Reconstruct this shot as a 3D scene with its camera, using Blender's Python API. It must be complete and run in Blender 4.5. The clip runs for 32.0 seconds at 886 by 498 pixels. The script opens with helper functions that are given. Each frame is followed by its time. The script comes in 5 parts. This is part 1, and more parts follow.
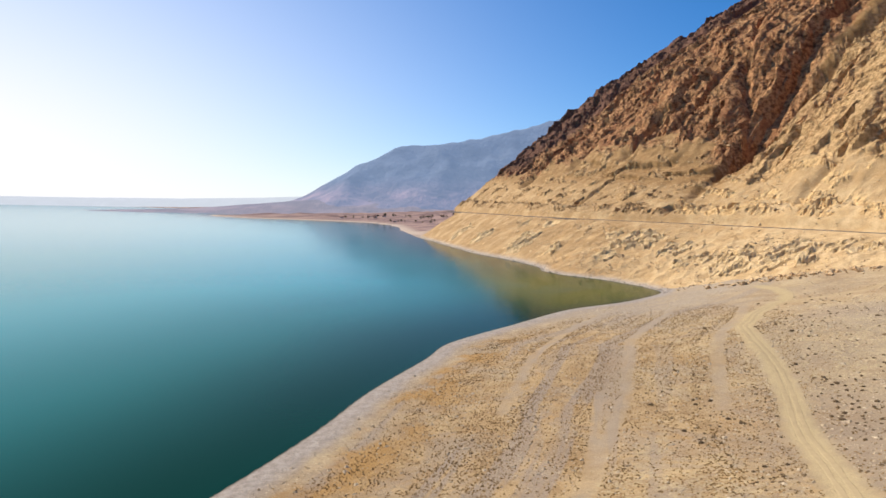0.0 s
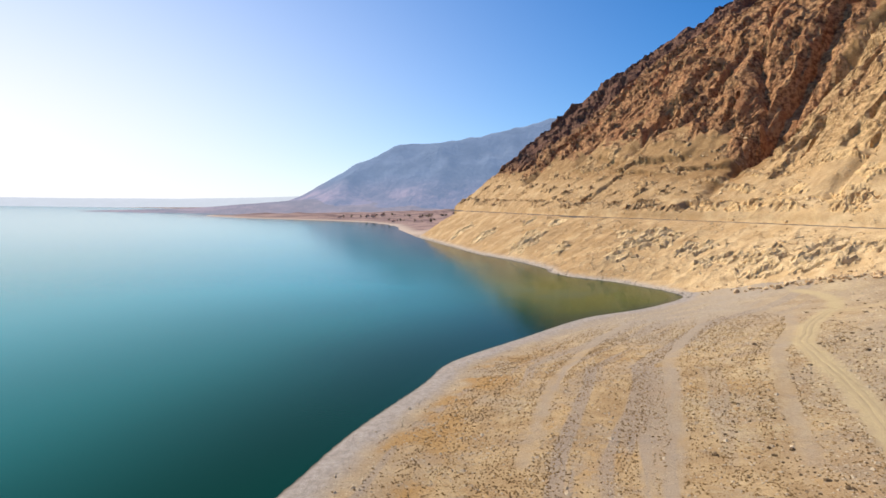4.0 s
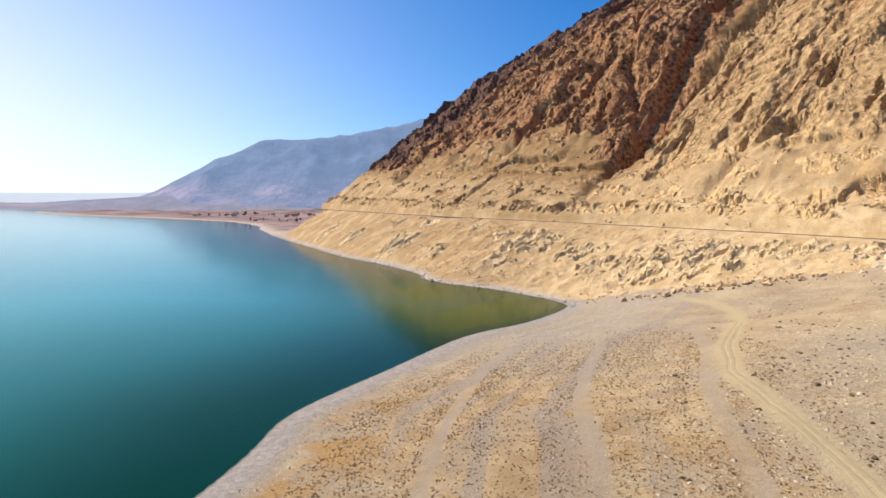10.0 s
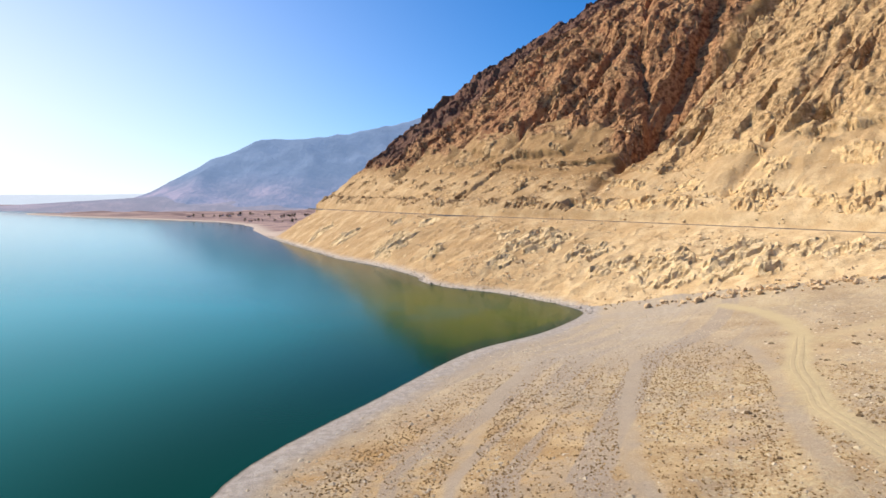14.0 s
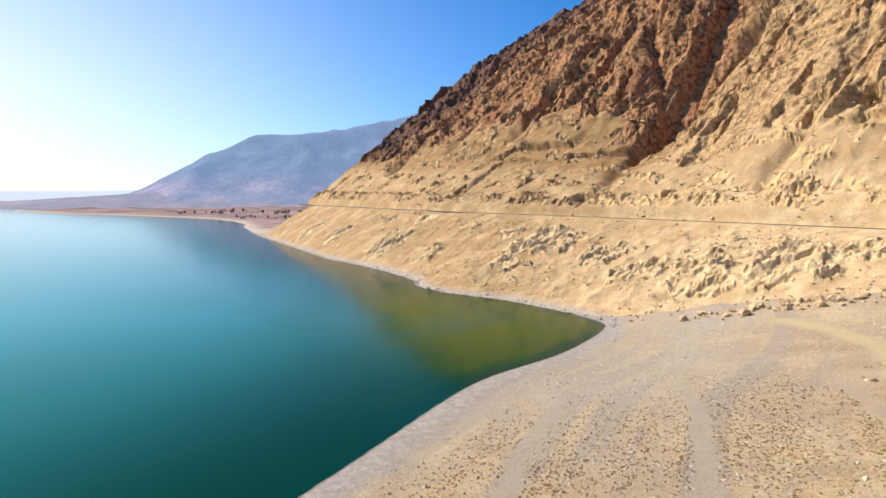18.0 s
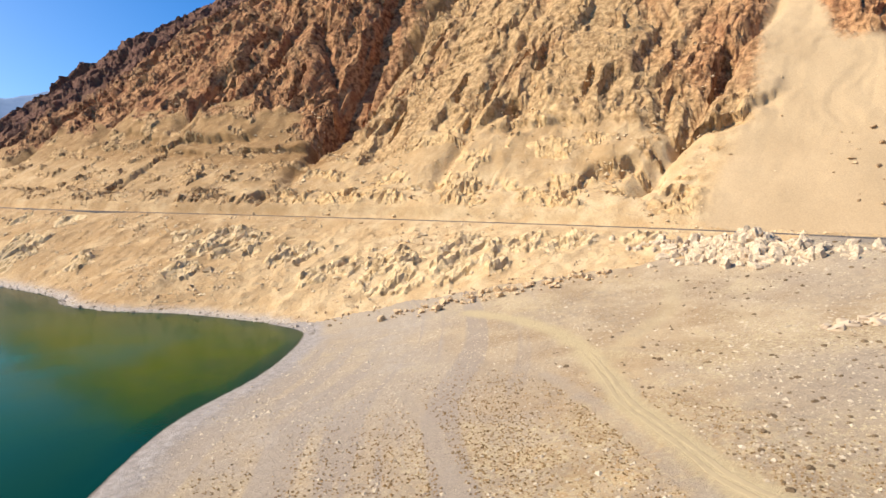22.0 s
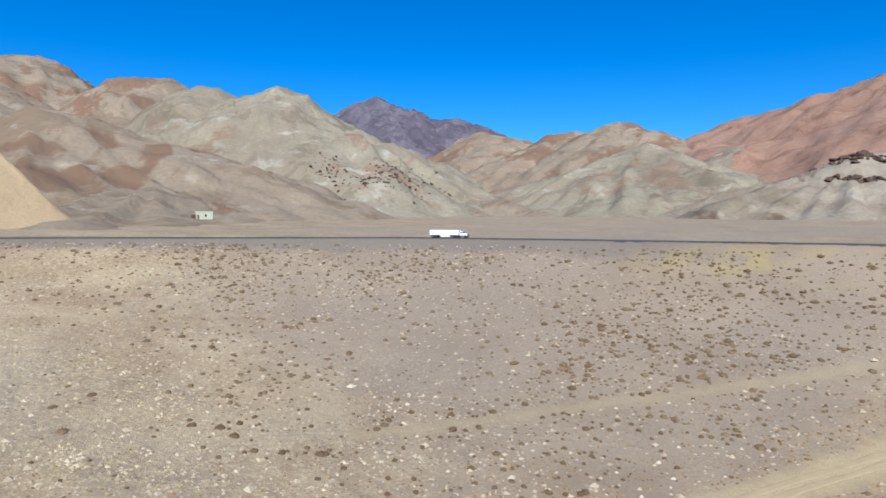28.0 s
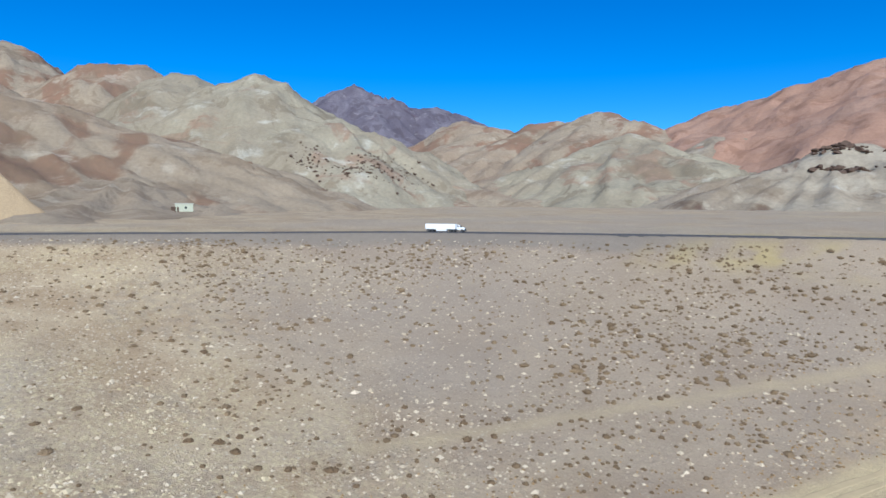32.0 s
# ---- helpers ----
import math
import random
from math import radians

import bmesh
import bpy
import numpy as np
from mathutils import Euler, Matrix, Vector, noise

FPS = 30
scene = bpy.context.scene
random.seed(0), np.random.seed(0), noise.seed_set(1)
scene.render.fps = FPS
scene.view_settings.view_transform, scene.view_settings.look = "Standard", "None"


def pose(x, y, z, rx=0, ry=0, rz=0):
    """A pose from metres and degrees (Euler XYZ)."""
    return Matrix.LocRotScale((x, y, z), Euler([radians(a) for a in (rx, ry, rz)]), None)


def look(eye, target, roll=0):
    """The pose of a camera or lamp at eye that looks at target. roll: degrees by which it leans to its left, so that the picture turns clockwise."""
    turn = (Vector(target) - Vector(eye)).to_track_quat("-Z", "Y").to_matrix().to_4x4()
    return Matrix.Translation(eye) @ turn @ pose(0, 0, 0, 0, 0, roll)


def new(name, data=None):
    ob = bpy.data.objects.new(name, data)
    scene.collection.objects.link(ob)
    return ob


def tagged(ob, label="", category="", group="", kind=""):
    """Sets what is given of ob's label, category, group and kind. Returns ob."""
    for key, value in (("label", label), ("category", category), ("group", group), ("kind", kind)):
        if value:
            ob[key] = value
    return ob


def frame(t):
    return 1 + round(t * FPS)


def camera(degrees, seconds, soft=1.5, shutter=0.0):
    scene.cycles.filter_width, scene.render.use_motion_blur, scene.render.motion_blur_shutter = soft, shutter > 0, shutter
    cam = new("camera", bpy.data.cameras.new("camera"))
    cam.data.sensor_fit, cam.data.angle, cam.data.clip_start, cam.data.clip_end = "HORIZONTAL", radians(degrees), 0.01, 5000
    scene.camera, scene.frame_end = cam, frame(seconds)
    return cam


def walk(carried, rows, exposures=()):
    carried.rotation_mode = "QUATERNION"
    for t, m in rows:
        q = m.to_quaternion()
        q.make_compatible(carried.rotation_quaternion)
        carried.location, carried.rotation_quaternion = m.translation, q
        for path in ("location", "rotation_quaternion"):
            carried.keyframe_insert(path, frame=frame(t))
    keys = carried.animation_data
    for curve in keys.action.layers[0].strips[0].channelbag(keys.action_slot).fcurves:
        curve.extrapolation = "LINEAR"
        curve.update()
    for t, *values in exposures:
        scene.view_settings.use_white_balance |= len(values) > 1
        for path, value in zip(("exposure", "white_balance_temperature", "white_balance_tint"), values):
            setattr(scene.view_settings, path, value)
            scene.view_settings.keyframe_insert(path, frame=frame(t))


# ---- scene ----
cam = camera(71.2, 32.0, 1.6)
PATH = [
    (0, (1.736, -0.709, 60.094), (1.747, 1.285, 59.948), 1.0),
    (0.5, (1.113, 3.751, 59.733), (1.123, 5.746, 59.59), 0.8),
    (1, (0.187, 8.699, 59.454), (0.2, 10.694, 59.312), 0.8),
    (1.5, (0.534, 13.886, 59.318), (0.547, 15.881, 59.174), 0.7),
    (2, (0.78, 19.017, 59.224), (0.793, 21.011, 59.075), 0.6),
    (2.5, (1.041, 24.105, 58.906), (1.054, 26.1, 58.757), 0.6),
    (3, (1.508, 28.914, 58.692), (1.52, 30.909, 58.542), 0.7),
    (3.5, (1.661, 33.913, 58.399), (1.673, 35.907, 58.251), 0.7),
    (5.5, (1.686, 52.959, 58.367), (1.702, 54.954, 58.217), 1.1),
    (6, (1.844, 57.038, 58.818), (1.905, 59.031, 58.67), 1.1),
    (6.5, (1.809, 60.916, 59.141), (1.963, 62.904, 58.993), 1.0),
    (7, (2.039, 66.572, 58.436), (2.284, 68.551, 58.29), 1.2),
    (7.5, (3.259, 72.429, 58.024), (3.586, 74.397, 57.882), 1.0),
    (8, (4.443, 76.839, 57.84), (4.778, 78.806, 57.698), 1.0),
    (8.5, (6.499, 81.741, 57.722), (6.84, 83.707, 57.582), 1.0),
    (9, (7.905, 86.686, 57.092), (8.278, 88.646, 56.953), 1.2),
    (9.5, (9.43, 91.991, 56.61), (9.847, 93.942, 56.472), 1.5),
    (10, (10.593, 96.458, 56.432), (11.014, 98.408, 56.294), 1.6),
    (10.5, (11.345, 101.232, 56.242), (11.766, 103.182, 56.103), 1.6),
    (11, (12.037, 105.723, 56.339), (12.457, 107.673, 56.199), 1.5),
    (11.5, (12.761, 110.65, 56.304), (13.182, 112.6, 56.164), 1.4),
    (12, (13.559, 115.15, 55.896), (13.98, 117.1, 55.758), 1.3),
    (12.5, (14.061, 120.84, 55.096), (14.486, 122.789, 54.958), 1.3),
    (13, (15.518, 125.818, 54.319), (15.943, 127.767, 54.18), 1.2),
    (13.5, (16.929, 130.638, 53.822), (17.353, 132.588, 53.685), 1.3),
    (14, (18.512, 135.498, 53.727), (18.935, 137.448, 53.59), 1.3),
    (14.5, (19.839, 140.424, 53.765), (20.264, 142.373, 53.627), 1.4),
    (16.5, (24.02, 161.943, 52.539), (24.449, 163.89, 52.389), 1.2),
    (17, (25.538, 168.362, 52.572), (25.968, 170.31, 52.424), 1.2),
    (17.5, (26.661, 174.953, 52.543), (27.091, 176.901, 52.394), 1.3),
    (18, (28.121, 180.986, 53.019), (28.55, 182.934, 52.871), 1.3),
    (18.5, (28.865, 185.924, 53.597), (29.294, 187.872, 53.45), 1.4),
    (19, (28.945, 189.856, 53.921), (29.377, 191.804, 53.784), 1.5),
    (19.5, (29.884, 193.229, 53.984), (30.313, 195.178, 53.844), 1.4),
    (20, (30.863, 196.374, 53.924), (31.289, 198.323, 53.78), 1.2),
    (20.5, (30.666, 198.969, 53.765), (31.111, 200.913, 53.618), 1.1),
    (21, (31.127, 199.959, 53.451), (31.844, 201.82, 53.312), 1.1),
    (21.5, (29.479, 202.461, 53.602), (30.568, 204.134, 53.469), 1.4),
    (22, (28.668, 203.875, 54.429), (30.012, 205.35, 54.29), 1.1),
    (22.5, (30.249, 206.076, 53.498), (31.774, 207.363, 53.367), 1.2),
    (23, (31.4, 207.649, 53.242), (33.091, 208.71, 53.111), 1.2),
    (23.5, (32.546, 210.275, 52.722), (34.371, 211.084, 52.595), 1.4),
    (24, (33.477, 212.043, 52.238), (35.397, 212.591, 52.118), 1.5),
    (24.5, (34.829, 212.942, 51.852), (36.806, 213.224, 51.737), 1.4),
    (25, (35.652, 213.92, 51.722), (37.649, 213.932, 51.61), 1.3),
    (25.5, (36.358, 215.348, 51.487), (38.337, 215.08, 51.378), 1.2),
    (26, (37.587, 216.534, 51.533), (39.505, 215.978, 51.423), 1.3),
    (26.5, (37.695, 218.0, 51.784), (39.524, 217.199, 51.676), 1.5),
    (28.5, (43.699, 218.057, 51.598), (45.177, 216.713, 51.5), 0.2),
    (29, (44.299, 218.494, 51.9), (45.776, 217.149, 51.797), 0.4),
    (29.5, (45.025, 218.927, 52.084), (46.501, 217.582, 51.974), 0.3),
    (30, (46.055, 218.997, 52.263), (47.53, 217.651, 52.145), 0.2),
    (30.5, (47.204, 218.698, 52.374), (48.68, 217.353, 52.254), 0.2),
    (31, (48.457, 218.666, 52.526), (49.931, 217.32, 52.404), 0.3),
    (31.5, (49.898, 218.33, 52.773), (51.372, 216.983, 52.65), 0.1),
    (32, (51.364, 217.975, 52.951), (52.836, 216.627, 52.824), 0.1),
]
walk(cam, [(t, look(eye, target, roll)) for t, eye, target, roll in PATH],
     [(0, 0.28, 6950, 11), (10, 0.38, 6650, 11), (17, 0.48, 6600, 10), (20, 0.52, 6600, 10), (22, 0.52, 6650, 11), (23, 0.37, 6600, 11), (26, 0.2, 6100, 9), (28.5, 0.18, 5450, 7), (32, 0.15, 5300, 5)])

# ---- light: clear sky, sun over the lake ----
SUN_AZ, SUN_EL = -52.0, 41.0
world = bpy.data.worlds.new("world")
scene.world = world
world.use_nodes = True
wn = world.node_tree
sky = wn.nodes.new("ShaderNodeTexSky")
sky.sky_type, sky.sun_disc = "NISHITA", False
sky.sun_elevation, sky.sun_rotation = radians(SUN_EL), radians(SUN_AZ)
sky.altitude, sky.air_density, sky.dust_density, sky.ozone_density = 1700, 1.0, 1.2, 2.0
vivid = wn.nodes.new("ShaderNodeHueSaturation")
vivid.inputs["Saturation"].default_value, vivid.inputs["Value"].default_value = 1.25, 1.15
deep_air = wn.nodes.new("ShaderNodeMix")
deep_air.data_type, deep_air.blend_type = "RGBA", "MULTIPLY"
deep_air.inputs[0].default_value = 1.0
wn.links.new(sky.outputs[0], deep_air.inputs[6])
deep_air.inputs[7].default_value = (0.62, 0.79, 1.0, 1)
wn.links.new(deep_air.outputs[2], vivid.inputs["Color"])
# pale haze round the sun's side of the horizon
way = wn.nodes.new("ShaderNodeTexCoord").outputs["Generated"]
split = wn.nodes.new("ShaderNodeSeparateXYZ")
wn.links.new(way, split.inputs[0])


def world_math(op, a, b):
    n = wn.nodes.new("ShaderNodeMath")
    n.operation = op
    for socket, v in zip(n.inputs, (a, b)):
        if isinstance(v, bpy.types.NodeSocket):
            wn.links.new(v, socket)
        else:
            socket.default_value = v
    return n.outputs[0]


glow = wn.nodes.new("ShaderNodeVectorMath")
glow.operation = "DOT_PRODUCT"
wn.links.new(way, glow.inputs[0])
glow.inputs[1].default_value = (math.sin(radians(SUN_AZ + 6)), math.cos(radians(SUN_AZ + 6)), 0.25)
near_sun = world_math("POWER", world_math("MAXIMUM", world_math("MULTIPLY_ADD", glow.outputs["Value"], 0.5), 0.0), 1.0)
near_sun.node.inputs[0].links[0].from_node.inputs[0].links[0].from_node.inputs[2].default_value = 0.5
low_sky = world_math("POWER", world_math("SUBTRACT", 1.0, world_math("MAXIMUM", split.outputs["Z"], 0.0)), 2.6)
haze = world_math("MULTIPLY", world_math("POWER", near_sun, 8.0), low_sky)
veil = wn.nodes.new("ShaderNodeMix")
veil.data_type = "RGBA"
wn.links.new(world_math("MINIMUM", world_math("MULTIPLY", haze, 1.3), 1.0), veil.inputs[0])
wn.links.new(vivid.outputs[0], veil.inputs[6])
veil.inputs[7].default_value = (7.6, 8.0, 8.8, 1)
wn.links.new(veil.outputs[2], wn.nodes["Background"].inputs["Color"])
wn.nodes["Background"].inputs["Strength"].default_value = 0.105
sun = new("sun", bpy.data.lights.new("sun", "SUN"))
sun.data.energy, sun.data.angle, sun.data.color = 5.0, radians(0.6), (1.0, 0.93, 0.82)
sun_way = Vector((math.sin(radians(SUN_AZ)) * math.cos(radians(SUN_EL)), math.cos(radians(SUN_AZ)) * math.cos(radians(SUN_EL)), math.sin(radians(SUN_EL))))
sun.matrix_world = look(sun_way * 900, (0, 0, 0))

# ---- noise on arrays ----


def hashed(ix, iy, seed):
    h = (ix.astype(np.int64) * 374761393 + iy.astype(np.int64) * 668265263 + seed * 974711) & 0xFFFFFFFF
    h = ((h ^ (h >> 13)) * 1274126177) & 0xFFFFFFFF
    h = ((h ^ (h >> 16)) * 2246822519) & 0xFFFFFFFF
    return ((h ^ (h >> 15)) & 0xFFFFFF) / float(0x1000000)


def gnoise(x, y, seed=0):
    """Gradient noise, about -0.7 to 0.7."""
    ix, iy = np.floor(x), np.floor(y)
    fx, fy = x - ix, y - iy
    ux, uy = fx * fx * fx * (fx * (fx * 6 - 15) + 10), fy * fy * fy * (fy * (fy * 6 - 15) + 10)

    def corner(a, b):
        g = hashed(ix + a, iy + b, seed) * 2 * np.pi
        return np.cos(g) * (fx - a) + np.sin(g) * (fy - b)
    low = corner(0, 0) * (1 - ux) + corner(1, 0) * ux
    high = corner(0, 1) * (1 - ux) + corner(1, 1) * ux
    return low * (1 - uy) + high * uy


def fbm(x, y, octaves=4, seed=0, gain=0.5):
    total, amp = 0.0, 1.0
    for o in range(octaves):
        total = total + amp * gnoise(x, y, seed + o * 17)
        x, y, amp = x * 2.03 + 11.3, y * 2.03 - 7.1, amp * gain
    return total


def ridged(x, y, octaves=4, seed=0, gain=0.5):
    """Sharp crests, 0 to about 1.8."""
    total, amp = 0.0, 1.0
    for o in range(octaves):
        total = total + amp * (1 - 2 * np.abs(gnoise(x, y, seed + o * 31))) ** 2
        x, y, amp = x * 2.1 + 5.2, y * 2.1 + 1.7, amp * gain
    return total


def cells(x, y, seed=0):
    """Cellular noise: distance to the nearest seed, gap to the second, and the cell's own number."""
    ix, iy = np.floor(x), np.floor(y)
    f1, f2, own = np.full(x.shape, 9.0), np.full(x.shape, 9.0), np.zeros(x.shape)
    for a in (-1, 0, 1):
        for b in (-1, 0, 1):
            cx, cy = ix + a, iy + b
            d = np.hypot(cx + hashed(cx, cy, seed) - x, cy + hashed(cx, cy, seed + 5) - y)
            near = d < f1
            f2 = np.where(near, f1, np.minimum(f2, d))
            own = np.where(near, hashed(cx, cy, seed + 9), own)
            f1 = np.minimum(f1, d)
    return f1, f2 - f1, own


def smooth(a, b, v):
    t = np.clip((v - a) / (b - a), 0, 1)
    return t * t * (3 - 2 * t)


def to_line(x, y, line):
    """Distance to a line of points, way along it at the nearest place, and the side (positive to the right of its course)."""
    best, along, side, run = np.full(x.shape, 1e9), np.zeros(x.shape), np.zeros(x.shape), 0.0
    for (ax, ay), (bx, by) in zip(line, line[1:]):
        ex, ey = bx - ax, by - ay
        size = math.hypot(ex, ey)
        t = np.clip(((x - ax) * ex + (y - ay) * ey) / size ** 2, 0, 1)
        d = np.hypot(x - ax - t * ex, y - ay - t * ey)
        near = d < best
        cross = (x - ax) * ey - (y - ay) * ex
        best = np.where(near, d, best)
        along = np.where(near, run + t * size, along)
        side = np.where(near, np.sign(cross), side)
        run += size
    return best, along, side


def inside(x, y, ring):
    """Whether points lie within a closed ring."""
    flag = np.zeros(x.shape, bool)
    for (ax, ay), (bx, by) in zip(ring, ring[1:] + ring[:1]):
        if ay != by:
            flag ^= ((ay > y) != (by > y)) & (x < (bx - ax) * (y - ay) / (by - ay) + ax)
    return flag


# ---- the plan: shore, road, foot of the mountain ----
SHORE_POINTS = [(-9000, -1300), (-900, -330), (-300, -150), (-120, -10), (-62, 80), (-44, 120), (-30, 157), (-20, 192), (-3, 235), (7, 264), (38, 305), (66, 342), (84, 361),
         (113, 382), (134, 402), (153, 424), (160, 440), (153, 468), (134, 507), (110, 532), (96, 565), (97, 600), (76, 678), (43, 755), (2, 922), (-37, 1085),
         (-80, 1350), (-125, 1640), (-210, 1830), (-396, 1975), (-660, 2110), (-850, 2300), (-887, 2400), (-820, 2470), (-640, 2520), (-520, 2760), (-620, 3200),
         (-1150, 4100), (-2600, 4400), (-9000, 4700)]


def rounded(points, first, last, pieces=4):
    """A line of points with its middle stretch turned into a smooth curve."""
    out = list(points[:first])
    for i in range(first, last):
        p0, p1, p2, p3 = (np.array(points[k], float) for k in (i - 1, i, i + 1, i + 2))
        for k in range(pieces):
            t = k / pieces
            q = 0.5 * (2 * p1 + (p2 - p0) * t + (2 * p0 - 5 * p1 + 4 * p2 - p3) * t * t + (3 * p1 - p0 - 3 * p2 + p3) * t ** 3)
            out.append((float(q[0]), float(q[1])))
    return out + list(points[last:])


SHORE = rounded(SHORE_POINTS, 4, 22)
ROAD = [(20, 1210), (45, 1085), (90, 922), (137, 755), (172, 680), (212, 610), (252, 525), (287, 430), (306, 350), (303, 280), (270, 190), (232, 125), (205, 86), (150, 54), (90, 26), (0, -12), (-150, -70), (-900, -260), (-6000, -700)]
FOOT = [(1600, 2100), (500, 1700), (120, 1370), (27, 1215), (52, 1085), (97, 923), (144, 758), (179, 684), (219, 614), (259, 529), (294, 433), (314, 352), (336, 258), (356, 200), (367, 166), (385, 110), (400, 60), (1200, -150), (2400, -300)]
ROCKY = [(15, 1215)] + SHORE_POINTS[17:26][::-1] + [(168, 442), (200, 418), (240, 362), (270, 318), (300, 280), (334, 258), (354, 196), (366, 160), (520, 138), (1500, 120), (2600, 120), (2600, 2100), (500, 1700), (120, 1370)]
LAKE = SHORE + [(-9000, 4700)]
ROAD_Z = 45.5
WASHES = [([(30, 112), (39, 136), (57, 176), (69, 214), (77, 237), (93, 268), (113, 299), (126, 325)], 1.35), ([(20, 170), (31, 205), (38, 226), (51, 256), (70, 296), (92, 326)], 1.2),
          ([(78, 160), (90, 190), (98, 210), (109, 231), (137, 272), (152, 300)], 1.6), ([(14, 60), (26, 100), (40, 145), (50, 180)], 0.8)]
PATHS = [([(44, 20), (57, 66), (69, 95), (77, 114), (86, 138), (99.5, 168), (108, 191), (114, 217), (122, 240), (131, 253), (143, 271), (156, 285), (174, 304), (186, 324), (193, 345), (196, 372)], 2.9),
         ([(80, 72), (92.5, 90), (102, 105), (117, 128), (125, 146), (132, 162)], 0.9), ([(160, 289), (185, 296), (215, 300), (240, 312)], 2.6)]


# bare rock below the road: place and reach
OUTCROPS = [(95, 710, 20), (137, 728, 12), (184, 565, 22), (198, 517, 15), (220, 451, 15), (250, 431, 15), (57, 828, 15), (152, 552, 11), (272, 380, 11), (240, 400, 9), (35, 930, 16), (120, 640, 10), (232, 418, 13), (262, 404, 12), (206, 472, 11), (212, 432, 12), (285, 352, 9), (172, 604, 9), (110, 780, 10), (190, 480, 9)]
# hollows in the face: way along the foot, rise, half widths, depth
HOLES = [(2480, 25, 7, 8, 7), (2321, 35, 5, 8, 6), (2650, 75, 6, 7, 7), (2690, 93, 4, 12, 6), (2702, 90, 4, 14, 6), (2770, 100, 5, 22, 8), (2724, 34, 12, 5, 5), (2735, 40, 7, 4, 5), (2712, 30, 4, 7, 4), (2619, 68, 3, 6, 5), (2560, 90, 4, 16, 5),
         (2660, 110, 4, 14, 5), (2745, 85, 4, 10, 5), (2600, 100, 5, 12, 6), (2435, 150, 6, 20, 8), (2380, 180, 6, 22, 8)]
# overhanging ledges: ends as way along the foot and rise, reach
SHELVES = [((2752, 60), (2790, 72), 7), ((2712, 38), (2738, 44), 5), ((2640, 60), (2700, 64), 4), ((2790, 78), (2803, 80), 5), ((2330, 96), (2420, 104), 5), ((2290, 84), (2390, 78), 4), ((2420, 84), (2480, 92), 5), ((2230, 100), (2300, 92), 4)]


def saw(v, lead=0.75):
    """Slow rise and sharp fall, -0.5 to 0.5, over each unit."""
    t = v - np.floor(v)
    return np.where(t < lead, t / lead, (1 - t) / (1 - lead)) - 0.5


def land(x, y):
    """Height of the land and what its surface is like: a dict of arrays. The mountain's own shape is worked out only on and beside it."""
    px, py = np.asarray(x, float).ravel(), np.asarray(y, float).ravel()
    close = inside(px, py, ROCKY) | (to_line(px, py, ROCKY + ROCKY[:1])[0] < 25)
    whole = {}
    for flag, mountainous in ((close, True), (~close, False)):
        if flag.any():
            for key, v in relief_of(px[flag], py[flag], mountainous).items():
                whole.setdefault(key, np.zeros(px.shape))[flag] = v
    return {key: v.reshape(np.shape(x)) for key, v in whole.items()}


